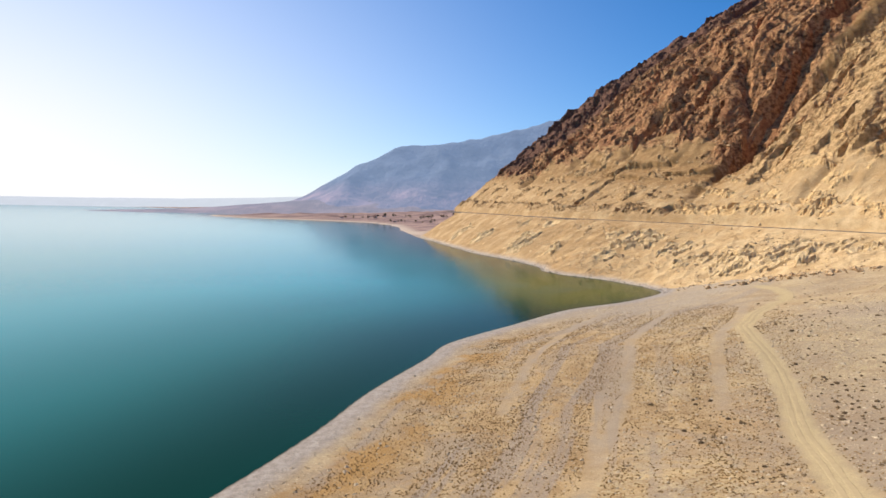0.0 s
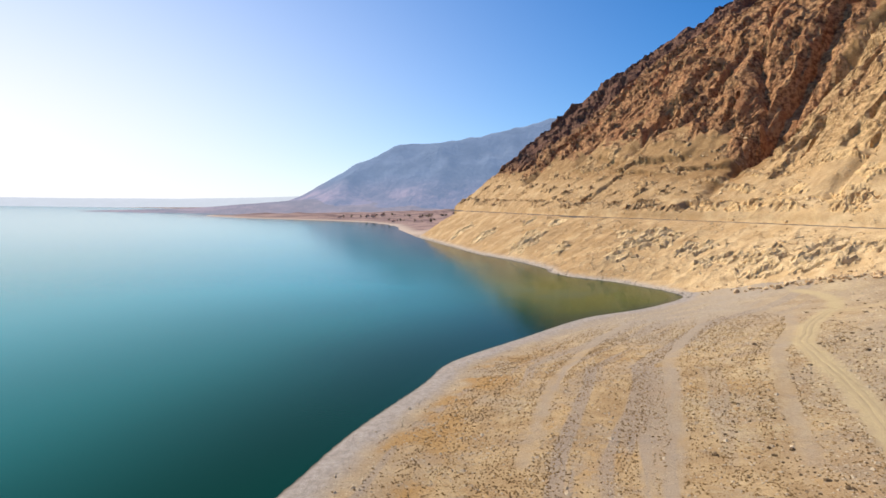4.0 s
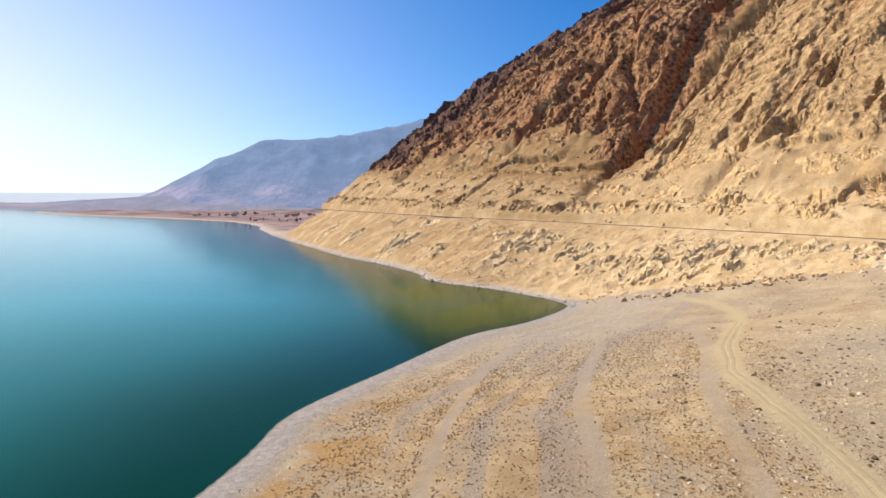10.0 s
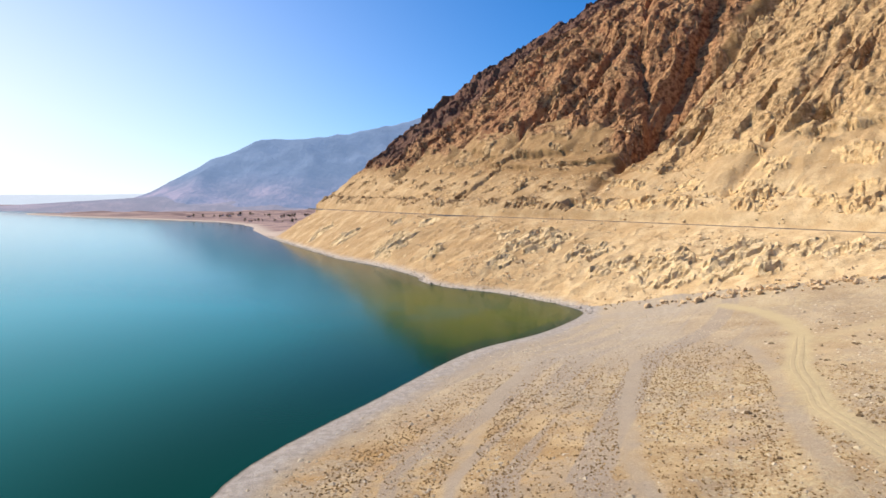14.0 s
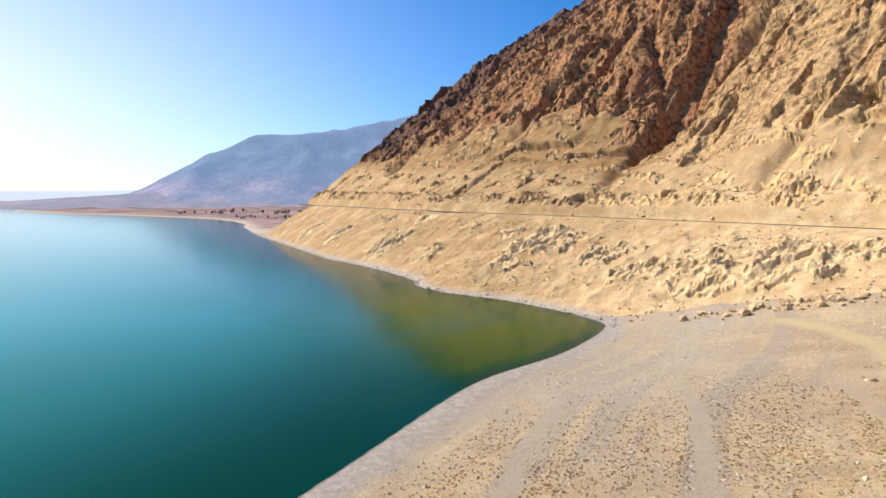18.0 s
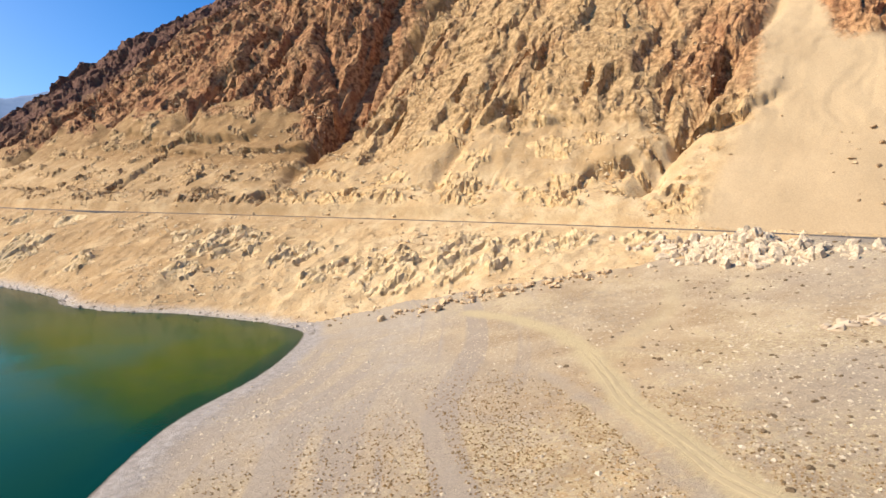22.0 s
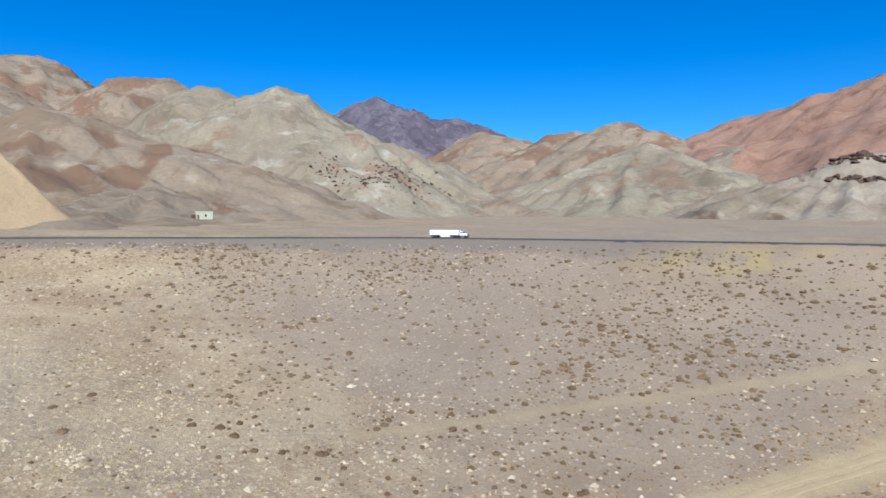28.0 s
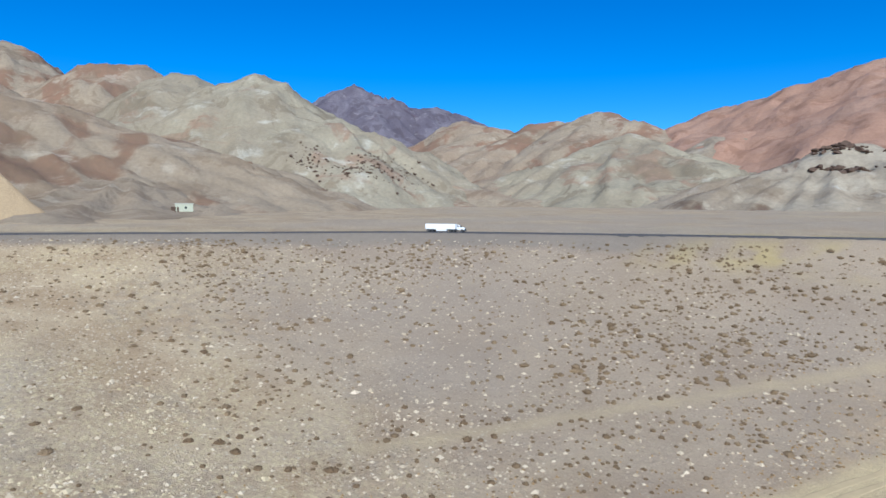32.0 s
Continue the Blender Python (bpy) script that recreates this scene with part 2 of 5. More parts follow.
def relief_of(x, y, mountainous):
    """The same for points in a row, with the mountain or without it."""
    shore, along, _ = to_line(x, y, SHORE)
    wet = inside(x, y, LAKE)
    rd, ra, rside = to_line(x, y, ROAD)
    foot, fa, fside = to_line(x, y, FOOT)
    up = np.where(fside < 0, foot, -foot)          # beyond the foot of the mountain
    rocky = inside(x, y, ROCKY)
    edge, _, _ = to_line(x, y, ROCKY + ROCKY[:1])
    wob = 6 * fbm(x / 60, y / 60, 3, 3)
    rock_in = np.where(rocky, edge, -edge) + 5 * fbm(x / 18, y / 18, 3, 5) * smooth(470, 440, y)
    rocky = rock_in > 0
    # beach and plain, rising from shore to road
    r = shore / (shore + np.maximum(rd - 5, 0) + 0.01)
    power = 1.35 + 1.25 * smooth(235, 130, y) - 0.35 * smooth(0, 34, rock_in)
    low = ROAD_Z * r ** power
    beyond = ROAD_Z + np.maximum(rd - 8, 0) * 0.022
    high_side = rside < 0
    z = np.where(high_side, beyond, low)
    north = smooth(1080, 1300, y)
    plain = np.minimum(1.0 + 0.045 * shore, 58) + 9 * fbm(x / 120, y / 120, 4, 8, 0.6) * smooth(20, 160, shore)
    z = z * (1 - north) + plain * north
    z = z + (0.35 * fbm(x / 14, y / 14, 3, 21) + 0.9 * fbm(x / 70, y / 70, 2, 22)) * smooth(3, 30, shore) * smooth(4, 14, rd)
    if not mountainous:
        bed = -np.minimum(0.16 * shore, 14)
        flat = np.where(wet, bed, np.maximum(z, 0.05 + np.minimum(0.10 * shore, 0.6)))
        none = np.zeros(x.shape)
        return dict(z=flat, base=flat, shore=np.where(wet, -shore, shore), road=rd, up=up, rock=none, tone=none, rock_in=rock_in, pale=none, sand=none, along=along, push=none, purple=none, umber=none, beyond=high_side)
    # lower cliff under the road
    under = rocky & (up < 0)
    lump = ridged((x + 0.5 * y) / 34, (y - 0.3 * x) / 30, 4, 40)
    _, gap, own = cells((x + 0.6 * y) / 14, (y - 0.5 * x) / 8.5, 50)
    _, gap2, own2 = cells((x + 0.4 * y) / 3.6, (y - 0.4 * x) / 2.6, 51)
    bare_rock = np.maximum.reduce([np.exp(-((x - a) ** 2 + (y - b) ** 2) / (c * c)) for a, b, c in OUTCROPS])
    bare_rock = smooth(0.30, 0.42, 0.9 * bare_rock + 0.5 * fbm(x / 12, y / 12, 4, 45) + 0.25 * fbm(x / 40, y / 40, 3, 46))
    lean = (0.35 * x - 0.93 * y) + 6 * fbm(x / 22, y / 22, 3, 47)
    slab = saw(lean / 13 + 0.03 * rd, 0.7) * 1.0 + saw(lean / 5.2 + 0.1 * rd, 0.7) * 0.45
    low_push = bare_rock * (0.8 + 2.4 * slab + (own2 - 0.5) * 1.3 * smooth(0, 0.3, gap2) + (own - 0.45) * 2.4 * smooth(0, 0.25, gap))
    relief = (lump - 0.8) * 1.5 + (own2 - 0.5) * 0.35 + (1 - bare_rock) * smooth(0.25, 0.4, fbm(x / 9, y / 9, 3, 48)) * (own2 - 0.2) * 1.6
    hold = smooth(3, 20, shore) * smooth(7, 16, rd) * smooth(0, 14, rock_in)
    knob = np.exp(-(((x - 279) / 6.5) ** 2 + ((y - 303) / 10.0) ** 2)) * smooth(6, 14, rd)
    z = np.where(under, z + relief * hold, z) + knob * (5.5 + 5.0 * (own2 - 0.5) + 2.5 * (own - 0.5))
    push = np.where(under, low_push * hold, 0.0)
    rock = np.where(under, 0.12 + 0.88 * bare_rock * hold, 0.0)
    base = z
    # the mountain above the road
    kink = np.interp(y, [120, 300, 420, 500, 560, 650, 800, 950, 1200], [70, 60, 26, 18, 45, 112, 90, 62, 50])
    kink = kink + wob
    steep = np.interp(y, [150, 260, 420, 520, 700, 1000, 1300], [1.05, 1.15, 1.05, 1.1, 1.18, 0.92, 0.90])
    gentle = np.interp(y, [150, 260, 400, 480, 560, 650, 800, 1200], [0.86, 0.82, 0.8, 1.0, 0.75, 0.58, 0.66, 0.9])
    u = np.maximum(up, 0)
    rise = gentle * np.minimum(u, kink) + steep * np.maximum(u - kink, 0)
    crest = np.interp(y, [100, 150, 166, 185, 213, 243, 259, 279, 322, 800], [-40, -6, 10, 36, 74, 82, 104, 124, 140, 614])
    bare = rise
    rise = rise - 0.2 * np.maximum(rise - 225, 0)
    rise = np.minimum(rise, crest + 0.06 * np.maximum(x - 540, 0))
    brow = np.interp(y, [120, 300, 360, 440, 540, 600, 660, 760, 900, 1000, 1150], [70, 60, 64, 62, 60, 70, 112, 132, 116, 92, 70]) + wob + 14 * fbm(x / 40, y / 40, 3, 52)
    crag = smooth(-6, 10, u - brow)
    sandy = smooth(2768, 2800, fa + wob) * (1 - smooth(34, 6, crest - 0.97 * bare + 2.2 * wob) * smooth(40, 70, u)) * (1 - 0.6 * smooth(3090, 3060, fa) * smooth(2990, 3040, fa))
    chute = np.exp(-((fa - 2518 - 0.12 * (u - 190) + 4 * fbm(u / 20, fa / 20, 2, 53)) / 10) ** 2) * smooth(170, 200, u)
    crag = crag * (1 - 0.85 * sandy) * (1 - 0.8 * chute)
    wx, wy = 30 * fbm(fa / 55, u / 55, 4, 58), 30 * fbm(fa / 55, u / 55, 4, 59)
    sx, sy = fa - 0.2 * u + wx, u + wy
    ribs = ridged(sx / 95, sy / 120, 5, 60, 0.52)
    _, g1, o1 = cells(sx / 22, sy / 26, 61)
    _, g2, o2 = cells((sx + 0.3 * sy) / 8.5, (sy - 0.3 * sx) / 8, 62)
    _, g3, o3 = cells(sx / 3.4, sy / 3.0, 63)
    blocky = smooth(-0.25, 0.2, fbm(fa / 45, u / 45, 3, 68))
    teeth = saw(sx / 34 + 0.4 * fbm(fa / 30, u / 30, 3, 55), 0.72) * 6.5 + saw((sx + 0.5 * sy) / 12 + 0.5 * fbm(fa / 14, u / 14, 3, 56), 0.7) * 3.0 * blocky
    cut = (ribs - 1.0) * 9 + teeth + (o1 - 0.5) * 9 * smooth(0, 0.22, g1) + (o2 - 0.5) * 5.0 * smooth(0, 0.25, g2) * blocky + (o3 - 0.5) * 0.9
    strata = (ROAD_Z + rise + 0.22 * fa + 9 * fbm(fa / 40, u / 40, 3, 64)) / 11.0
    cut = (cut + 3.0 * saw(strata, 0.8) * smooth(-0.3, 0.3, fbm(fa / 70, u / 70, 2, 65))) * (1 - 0.25 * smooth(2520, 2580, fa))
    # broken ledges in the scree below the crags
    step_at = (u + 0.1 * fa + 10 * fbm(fa / 50, u / 50, 3, 57)) / 17
    broken = smooth(0.1, 0.34, fbm(fa / 34, u / 13, 4, 54) + 0.06) * smooth(12, 26, u)
    soft = (lump - 0.8) * 1.4 + (own2 - 0.5) * 0.4
    soft_push = broken * (0.9 + 2.6 * saw(step_at, 0.85) + (o2 - 0.5) * 3.4 * smooth(0, 0.2, g2) + (o3 - 0.5) * 1.6)
    hewn = smooth(3, 7, u) * smooth(34, 20, u) * smooth(-0.15, 0.1, fbm(fa / 24, u / 20, 3, 49)) * (1 - sandy)
    soft_push = soft_push + hewn * (1.8 * saw(sx / 9, 0.7) + (o2 - 0.5) * 3.4 * smooth(0, 0.25, g2) + (o3 - 0.5) * 2.2)
    bank = smooth(0, 4, u) * smooth(26, 12, u) * (3.5 + 1.5 * ridged(fa / 30, u / 30, 3, 66)) * smooth(300, 420, y)
    face_push = crag * cut * 0.85 + (1 - crag) * soft_push * (1 - sandy)
    for a, b, wa, wb, deep in HOLES:
        q = np.hypot((fa - a) / wa, (u - b) / wb) + 0.5 * fbm(fa / 6, u / 6, 3, 67)
        face_push = face_push - deep * smooth(1.0, 0.6, q)
    for (a0, b0), (a1, b1), reach in SHELVES:
        t = np.clip((fa - a0) / (a1 - a0), 0, 1)
        v = u - (b0 + (b1 - b0) * t) + 3.5 * fbm(fa / 9, u / 9, 3, 69)
        hem = smooth(a0 - 4, a0 + 6, fa) * smooth(a1 + 4, a1 - 6, fa)
        face_push = face_push + hem * reach * (0.5 * smooth(0, 1.6, v) * smooth(14, 5, v) - 0.6 * smooth(0.5, -0.5, v) * smooth(-9, -3, v))
    # gullies that cut down the face, from foot to crest
    for a0, a1, u0, u1, wide, deep in GULLIES:
        mid = a0 + (a1 - a0) * np.clip((u - u0) / (u1 - u0), 0, 1.6) + 7 * gnoise(u / 26, u * 0 + a0, 70)
        rise = rise - deep * smooth(u0 - 12, u0 + 8, u) * np.exp(-np.abs((fa - mid) / wide) ** 1.5)
    top = ROAD_Z + rise + (1 - crag) * soft * smooth(4, 26, u) * (1 - 0.8 * sandy) + bank + 1.2 * sandy * fbm(x / 26, y / 26, 4, 77) * smooth(2, 20, u)
    push = np.where(up > 0, face_push * smooth(2, 10, u), push)
    z = np.where(up > 0, np.maximum(top, base - 3), z)
    rock = np.where(up > 0, np.maximum(crag, np.maximum(0.1 + 0.8 * broken, 0.75 * hewn) * (1 - sandy)), rock)
    right = smooth(2470, 2518, fa - 0.12 * u + 1.5 * wob)
    tone = right * (0.58 - 0.2 * smooth(70, 110, u) - 0.24 * smooth(2690, 2760, fa)) + 0.5 * smooth(14, -30, u - brow) + 0.3 * fbm(x / 40, y / 40, 4, 80)
    tone = np.where(up > 0, np.clip(tone, 0, 1), 1.0)
    # skyline strip on the side turned away, for shade put into colour
    purple = smooth(16, -16, fa - 2030 - 0.5 * (u - 120) + 2 * wob) * smooth(70, 100, u)
    ochre = 0.66 * smooth(2660, 2460, fa + 2 * wob) + 0.02
    umber = np.where(up > 0, smooth(34, 74, u + 1.2 * wob) * smooth(2520, 2480, fa - 0.2 * u) + 0.45 * smooth(22, 40, u) * smooth(2440, 2520, fa) * smooth(2760, 2700, fa), 0)
    umber = np.maximum(umber, ochre * (1 - 0.5 * smooth(0.0, 0.3, fbm(x / 24, y / 24, 3, 81))))
    # bed of the lake
    bed = -np.minimum(0.16 * shore, 14)
    z = np.where(wet, bed, np.maximum(z, 0.05 + np.minimum(0.10 * shore, 0.6)))
    return dict(z=z, base=base, shore=np.where(wet, -shore, shore), road=rd, up=up, rock=rock, tone=tone, rock_in=rock_in, pale=np.where(under, bare_rock, 0.0), sand=np.where(up > 0, sandy, 0), along=along, push=push, purple=purple, umber=umber, beyond=high_side)


# the ravine and lesser gullies: way along the foot at their mouth and head, rise at which they begin and end, width, depth
GULLIES = [(2491, 2493, 92, 260, 6.5, 36), (2489, 2391, 140, 262, 9, 17), (2500, 2540, 112, 255, 7, 12), (2490, 2490, 10, 26, 6, 7), (2331, 2334, 20, 44, 4, 6), (2085, 2070, 60, 330, 13, 15), (2300, 2297, 110, 260, 10, 12), (2190, 2180, 90, 300, 11, 12), (2618, 2630, 22, 110, 7, 9), (2744, 2775, 24, 110, 6, 11)]

# ---- materials ----


class Nodes:
    """Short names for building a node material."""

    def __init__(self, name):
        self.mat = bpy.data.materials.new(name)
        self.mat.use_nodes = True
        self.tree = self.mat.node_tree
        self.bsdf = self.tree.nodes["Principled BSDF"]
        self.place = self.tree.nodes.new("ShaderNodeNewGeometry").outputs["Position"]

    def put(self, socket, value):
        if isinstance(value, bpy.types.NodeSocket):
            self.tree.links.new(value, socket)
        elif isinstance(value, tuple) and len(value) == 3 and socket.type == "RGBA":
            socket.default_value = (*value, 1)
        else:
            socket.default_value = value

    def noise(self, scale, detail=6, rough=0.55, place=None, distort=0.0):
        n = self.tree.nodes.new("ShaderNodeTexNoise")
        self.put(n.inputs["Vector"], place or self.place)
        n.inputs["Scale"].default_value, n.inputs["Detail"].default_value = scale, detail
        n.inputs["Roughness"].default_value, n.inputs["Distortion"].default_value = rough, distort
        return n.outputs["Fac"]

    def cell(self, scale, feature="F1", out="Distance", place=None, random=1.0):
        n = self.tree.nodes.new("ShaderNodeTexVoronoi")
        n.feature = feature
        self.put(n.inputs["Vector"], place or self.place)
        n.inputs["Scale"].default_value, n.inputs["Randomness"].default_value = scale, random
        return n.outputs[out]

    def attr(self, name):
        n = self.tree.nodes.new("ShaderNodeAttribute")
        n.attribute_name = name
        return n.outputs["Fac"]

    def step(self, value, a, b, lo=0.0, hi=1.0):
        n = self.tree.nodes.new("ShaderNodeMapRange")
        n.interpolation_type = "SMOOTHSTEP"
        self.put(n.inputs["Value"], value)
        for key, v in (("From Min", a), ("From Max", b), ("To Min", lo), ("To Max", hi)):
            n.inputs[key].default_value = v
        return n.outputs["Result"]

    def math(self, op, a, b=0.0):
        n = self.tree.nodes.new("ShaderNodeMath")
        n.operation = op
        self.put(n.inputs[0], a)
        self.put(n.inputs[1], b)
        return n.outputs[0]

    def mix(self, fac, a, b, blend="MIX"):
        n = self.tree.nodes.new("ShaderNodeMix")
        n.data_type, n.blend_type = "RGBA", blend
        self.put(n.inputs["Factor"], fac)
        self.put(n.inputs[6], a)
        self.put(n.inputs[7], b)
        return n.outputs[2]

    def scaled(self, x, y, z):
        n = self.tree.nodes.new("ShaderNodeVectorMath")
        n.operation = "MULTIPLY"
        self.put(n.inputs[0], self.place)
        n.inputs[1].default_value = (x, y, z)
        return n.outputs[0]

    def bump(self, height, distance, strength=1.0, under=None):
        n = self.tree.nodes.new("ShaderNodeBump")
        n.inputs["Strength"].default_value, n.inputs["Distance"].default_value = strength, distance
        self.put(n.inputs["Height"], height)
        if under:
            self.put(n.inputs["Normal"], under)
        return n.outputs["Normal"]

    def finish(self, colour, rough=0.9, normal=None, specular=0.2, metal=0.0):
        self.put(self.bsdf.inputs["Base Color"], colour)
        self.put(self.bsdf.inputs["Roughness"], rough)
        self.bsdf.inputs["Specular IOR Level"].default_value = specular
        self.bsdf.inputs["Metallic"].default_value = metal
        if normal:
            self.put(self.bsdf.inputs["Normal"], normal)
        return self.mat


def plain_material(name, colour, rough=0.6, vary=0.12, scale=2.0, metal=0.0, specular=0.4):
    m = Nodes(name)
    dark = tuple(c * (1 - vary) for c in colour)
    light = tuple(min(1, c * (1 + vary)) for c in colour)
    return m.finish(m.mix(m.noise(scale, 5), dark, light), rough, None, specular, metal)


def rock_material():
    m = Nodes("weathered_rock")
    tone, rock, sand = m.attr("tone"), m.attr("rock"), m.attr("sand")
    broad, fine, tiny = m.noise(0.03, 5), m.noise(0.22, 8, 0.65), m.noise(1.4, 6, 0.7)
    dark = m.mix(m.step(fine, 0.36, 0.64), (0.12, 0.048, 0.02), (0.56, 0.295, 0.135))
    dark = m.mix(m.math("MULTIPLY", m.step(broad, 0.5, 0.64), 0.7), dark, (0.36, 0.155, 0.07))
    dark = m.mix(m.math("MULTIPLY", m.step(m.noise(0.06, 6, 0.65, None, 0.6), 0.54, 0.64), 0.55), dark, (0.52, 0.29, 0.13))
    pale = m.mix(m.step(fine, 0.3, 0.62), (0.48, 0.295, 0.125), (0.78, 0.535, 0.26))
    pale = m.mix(m.step(broad, 0.45, 0.7), pale, (0.60, 0.42, 0.22))
    brown = m.mix(m.step(fine, 0.34, 0.64), (0.27, 0.16, 0.07), (0.62, 0.405, 0.195))
    stone = m.mix(m.step(tone, 0.55, 1.0), m.mix(m.step(tone, 0.0, 0.42), dark, brown), pale)
    # shaded skyline side painted as dark purple stone
    stone = m.mix(m.math("MULTIPLY", m.attr("purple"), 0.8), stone, m.mix(fine, (0.085, 0.04, 0.034), (0.17, 0.085, 0.066)))
    scree = m.mix(m.step(m.noise(0.12, 7, 0.6), 0.35, 0.65), (0.54, 0.365, 0.185), (0.70, 0.505, 0.275))
    scree = m.mix(m.math("MULTIPLY", m.step(m.noise(0.05, 6, 0.65, None, 0.5), 0.45, 0.62), 0.6), scree, (0.56, 0.36, 0.165))
    scree = m.mix(m.math("MULTIPLY", m.attr("umber"), 0.9), scree, m.mix(m.step(m.noise(0.09, 6, 0.6), 0.35, 0.65), (0.235, 0.128, 0.048), (0.36, 0.212, 0.09)))
    speck = m.step(m.noise(0.9, 6, 0.75), 0.57, 0.64)
    scree = m.mix(m.math("MULTIPLY", speck, 0.42), scree, (0.28, 0.165, 0.08))
    chip = m.step(m.noise(1.3, 5, 0.7, m.scaled(1.0, 1.0, 1.4)), 0.6, 0.66)
    scree = m.mix(m.math("MULTIPLY", chip, 0.5), scree, (0.78, 0.60, 0.37))
    dust = m.mix(m.step(m.noise(0.03, 5, 0.55, m.scaled(1.0, 1.0, 0.4), 0.3), 0.35, 0.65), (0.46, 0.325, 0.18), (0.51, 0.365, 0.205))
    scree = m.mix(m.step(sand, 0.2, 0.7), scree, m.mix(m.math("MULTIPLY", m.step(m.noise(0.6, 6, 0.7), 0.55, 0.7), 0.25), dust, (0.38, 0.25, 0.125)))
    flat = m.step(m.math("ADD", rock, m.math("MULTIPLY", m.noise(0.4, 4), 0.5)), 0.85, 0.5)
    stone = m.mix(m.step(m.attr("pale"), 0.1, 0.6), stone, m.mix(m.step(fine, 0.35, 0.6), (0.53, 0.35, 0.16), (0.80, 0.585, 0.32)))
    # crevice shadow put into the stone's colour as dark noise blots
    pit_shade = m.step(m.noise(0.35, 8, 0.75, m.scaled(1.0, 1.0, 0.6), 0.8), 0.45, 0.35)
    stone = m.mix(m.math("MULTIPLY", pit_shade, m.step(tone, 0.4, 0.9, 0.5, 0.35)), stone, (0.062, 0.03, 0.017))
    colour = m.mix(flat, stone, scree)
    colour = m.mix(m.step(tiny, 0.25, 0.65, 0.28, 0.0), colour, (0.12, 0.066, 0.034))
    rim = m.step(m.math("ADD", m.attr("shore"), m.math("MULTIPLY", fine, 9)), 17, 8)
    colour = m.mix(m.math("MULTIPLY", rim, 0.85), colour, m.mix(m.step(tiny, 0.3, 0.7), (0.30, 0.25, 0.20), (0.58, 0.51, 0.43)))
    relief = m.math("MULTIPLY", m.noise(0.5, 9, 0.72, None, 0.5), m.math("MULTIPLY", m.step(rock, 0.1, 0.8, 0.75, 1.0), m.step(sand, 0.2, 0.7, 1.0, 0.45)))
    return m.finish(colour, 0.93, m.bump(relief, 1.1, 1.0), 0.12)


def ground_material():
    m = Nodes("dry_gravel_ground")
    shore, along = m.attr("shore"), m.attr("along")
    big, mid, fine, tiny = m.noise(0.012, 4), m.noise(0.06, 6, 0.6), m.noise(0.5, 7, 0.7), m.noise(3.0, 5, 0.7)
    base = m.mix(m.step(mid, 0.35, 0.65), (0.36, 0.25, 0.14), (0.50, 0.375, 0.225))
    base = m.mix(m.step(big, 0.42, 0.62), base, (0.39, 0.305, 0.21))
    base = m.mix(m.step(fine, 0.52, 0.75, 0, 0.6), base, (0.56, 0.44, 0.28))
    pebble = m.cell(1.3, "F1", "Color")
    grey = m.tree.nodes.new("ShaderNodeSeparateColor")
    m.put(grey.inputs[0], pebble)
    lie = m.step(m.cell(1.3), 0.34, 0.22)
    drift = m.step(m.noise(0.045, 5, 0.6), 0.4, 0.62, 0.45, 1.0)
    base = m.mix(m.math("MULTIPLY", m.math("MULTIPLY", lie, m.step(grey.outputs[0], 0.62, 0.68)), drift), base, (0.68, 0.57, 0.40))
    base = m.mix(m.math("MULTIPLY", m.math("MULTIPLY", lie, m.step(grey.outputs[0], 0.34, 0.28)), m.math("MULTIPLY", drift, 0.8)), base, (0.13, 0.085, 0.045))
    grit = m.cell(3.2, "F1", "Color")
    shade = m.tree.nodes.new("ShaderNodeSeparateColor")
    m.put(shade.inputs[0], grit)
    chip = m.step(m.cell(3.2), 0.36, 0.24)
    grits = m.math("MULTIPLY", m.step(m.noise(0.08, 5, 0.65, None, 0.5), 0.42, 0.6, 0.25, 0.9), m.step(m.attr("scrubby"), 0.0, 0.8, 1.0, 0.3))
    warm = m.mix(m.step(m.noise(0.11, 5, 0.6), 0.36, 0.64), (0.36, 0.225, 0.10), (0.52, 0.36, 0.18))
    warm = m.mix(m.math("MULTIPLY", m.step(m.noise(0.055, 5, 0.65, None, 0.6), 0.5, 0.6), 0.7), warm, (0.36, 0.27, 0.18))
    warm = m.mix(m.math("MULTIPLY", m.step(m.noise(0.075, 6, 0.7, None, 0.8), 0.55, 0.66), 0.6), warm, (0.52, 0.30, 0.10))
    base = m.mix(m.math("MULTIPLY", m.attr("warm"), 0.88), base, warm)
    stony = m.math("MULTIPLY", m.step(m.math("ADD", m.noise(0.028, 5, 0.6, None, 0.5), m.math("MULTIPLY", m.attr("pebbly"), 0.22)), 0.52, 0.64), m.step(m.noise(0.9, 6, 0.8), 0.47, 0.58))
    base = m.mix(m.math("MULTIPLY", stony, 0.75), base, m.mix(fine, (0.47, 0.36, 0.185), (0.66, 0.53, 0.31)))
    dusk = m.math("MULTIPLY", m.step(m.noise(0.02, 5, 0.6, m.scaled(1.0, 1.6, 1.0), 0.4), 0.5, 0.6), m.step(m.noise(0.35, 6, 0.7), 0.4, 0.6))
    base = m.mix(m.math("MULTIPLY", dusk, 0.55), base, (0.30, 0.235, 0.165))
    base = m.mix(m.math("MULTIPLY", m.attr("scrubby"), 0.7), base, m.mix(mid, (0.245, 0.19, 0.14), (0.325, 0.258, 0.19)))
    # old strand lines, which run along the shore
    comb = m.tree.nodes.new("ShaderNodeCombineXYZ")
    m.put(comb.inputs[0], m.math("MULTIPLY", shore, 0.11))
    m.put(comb.inputs[1], m.math("MULTIPLY", along, 0.006))
    line = m.noise(1.0, 3, 0.5, comb.outputs[0], 0.3)
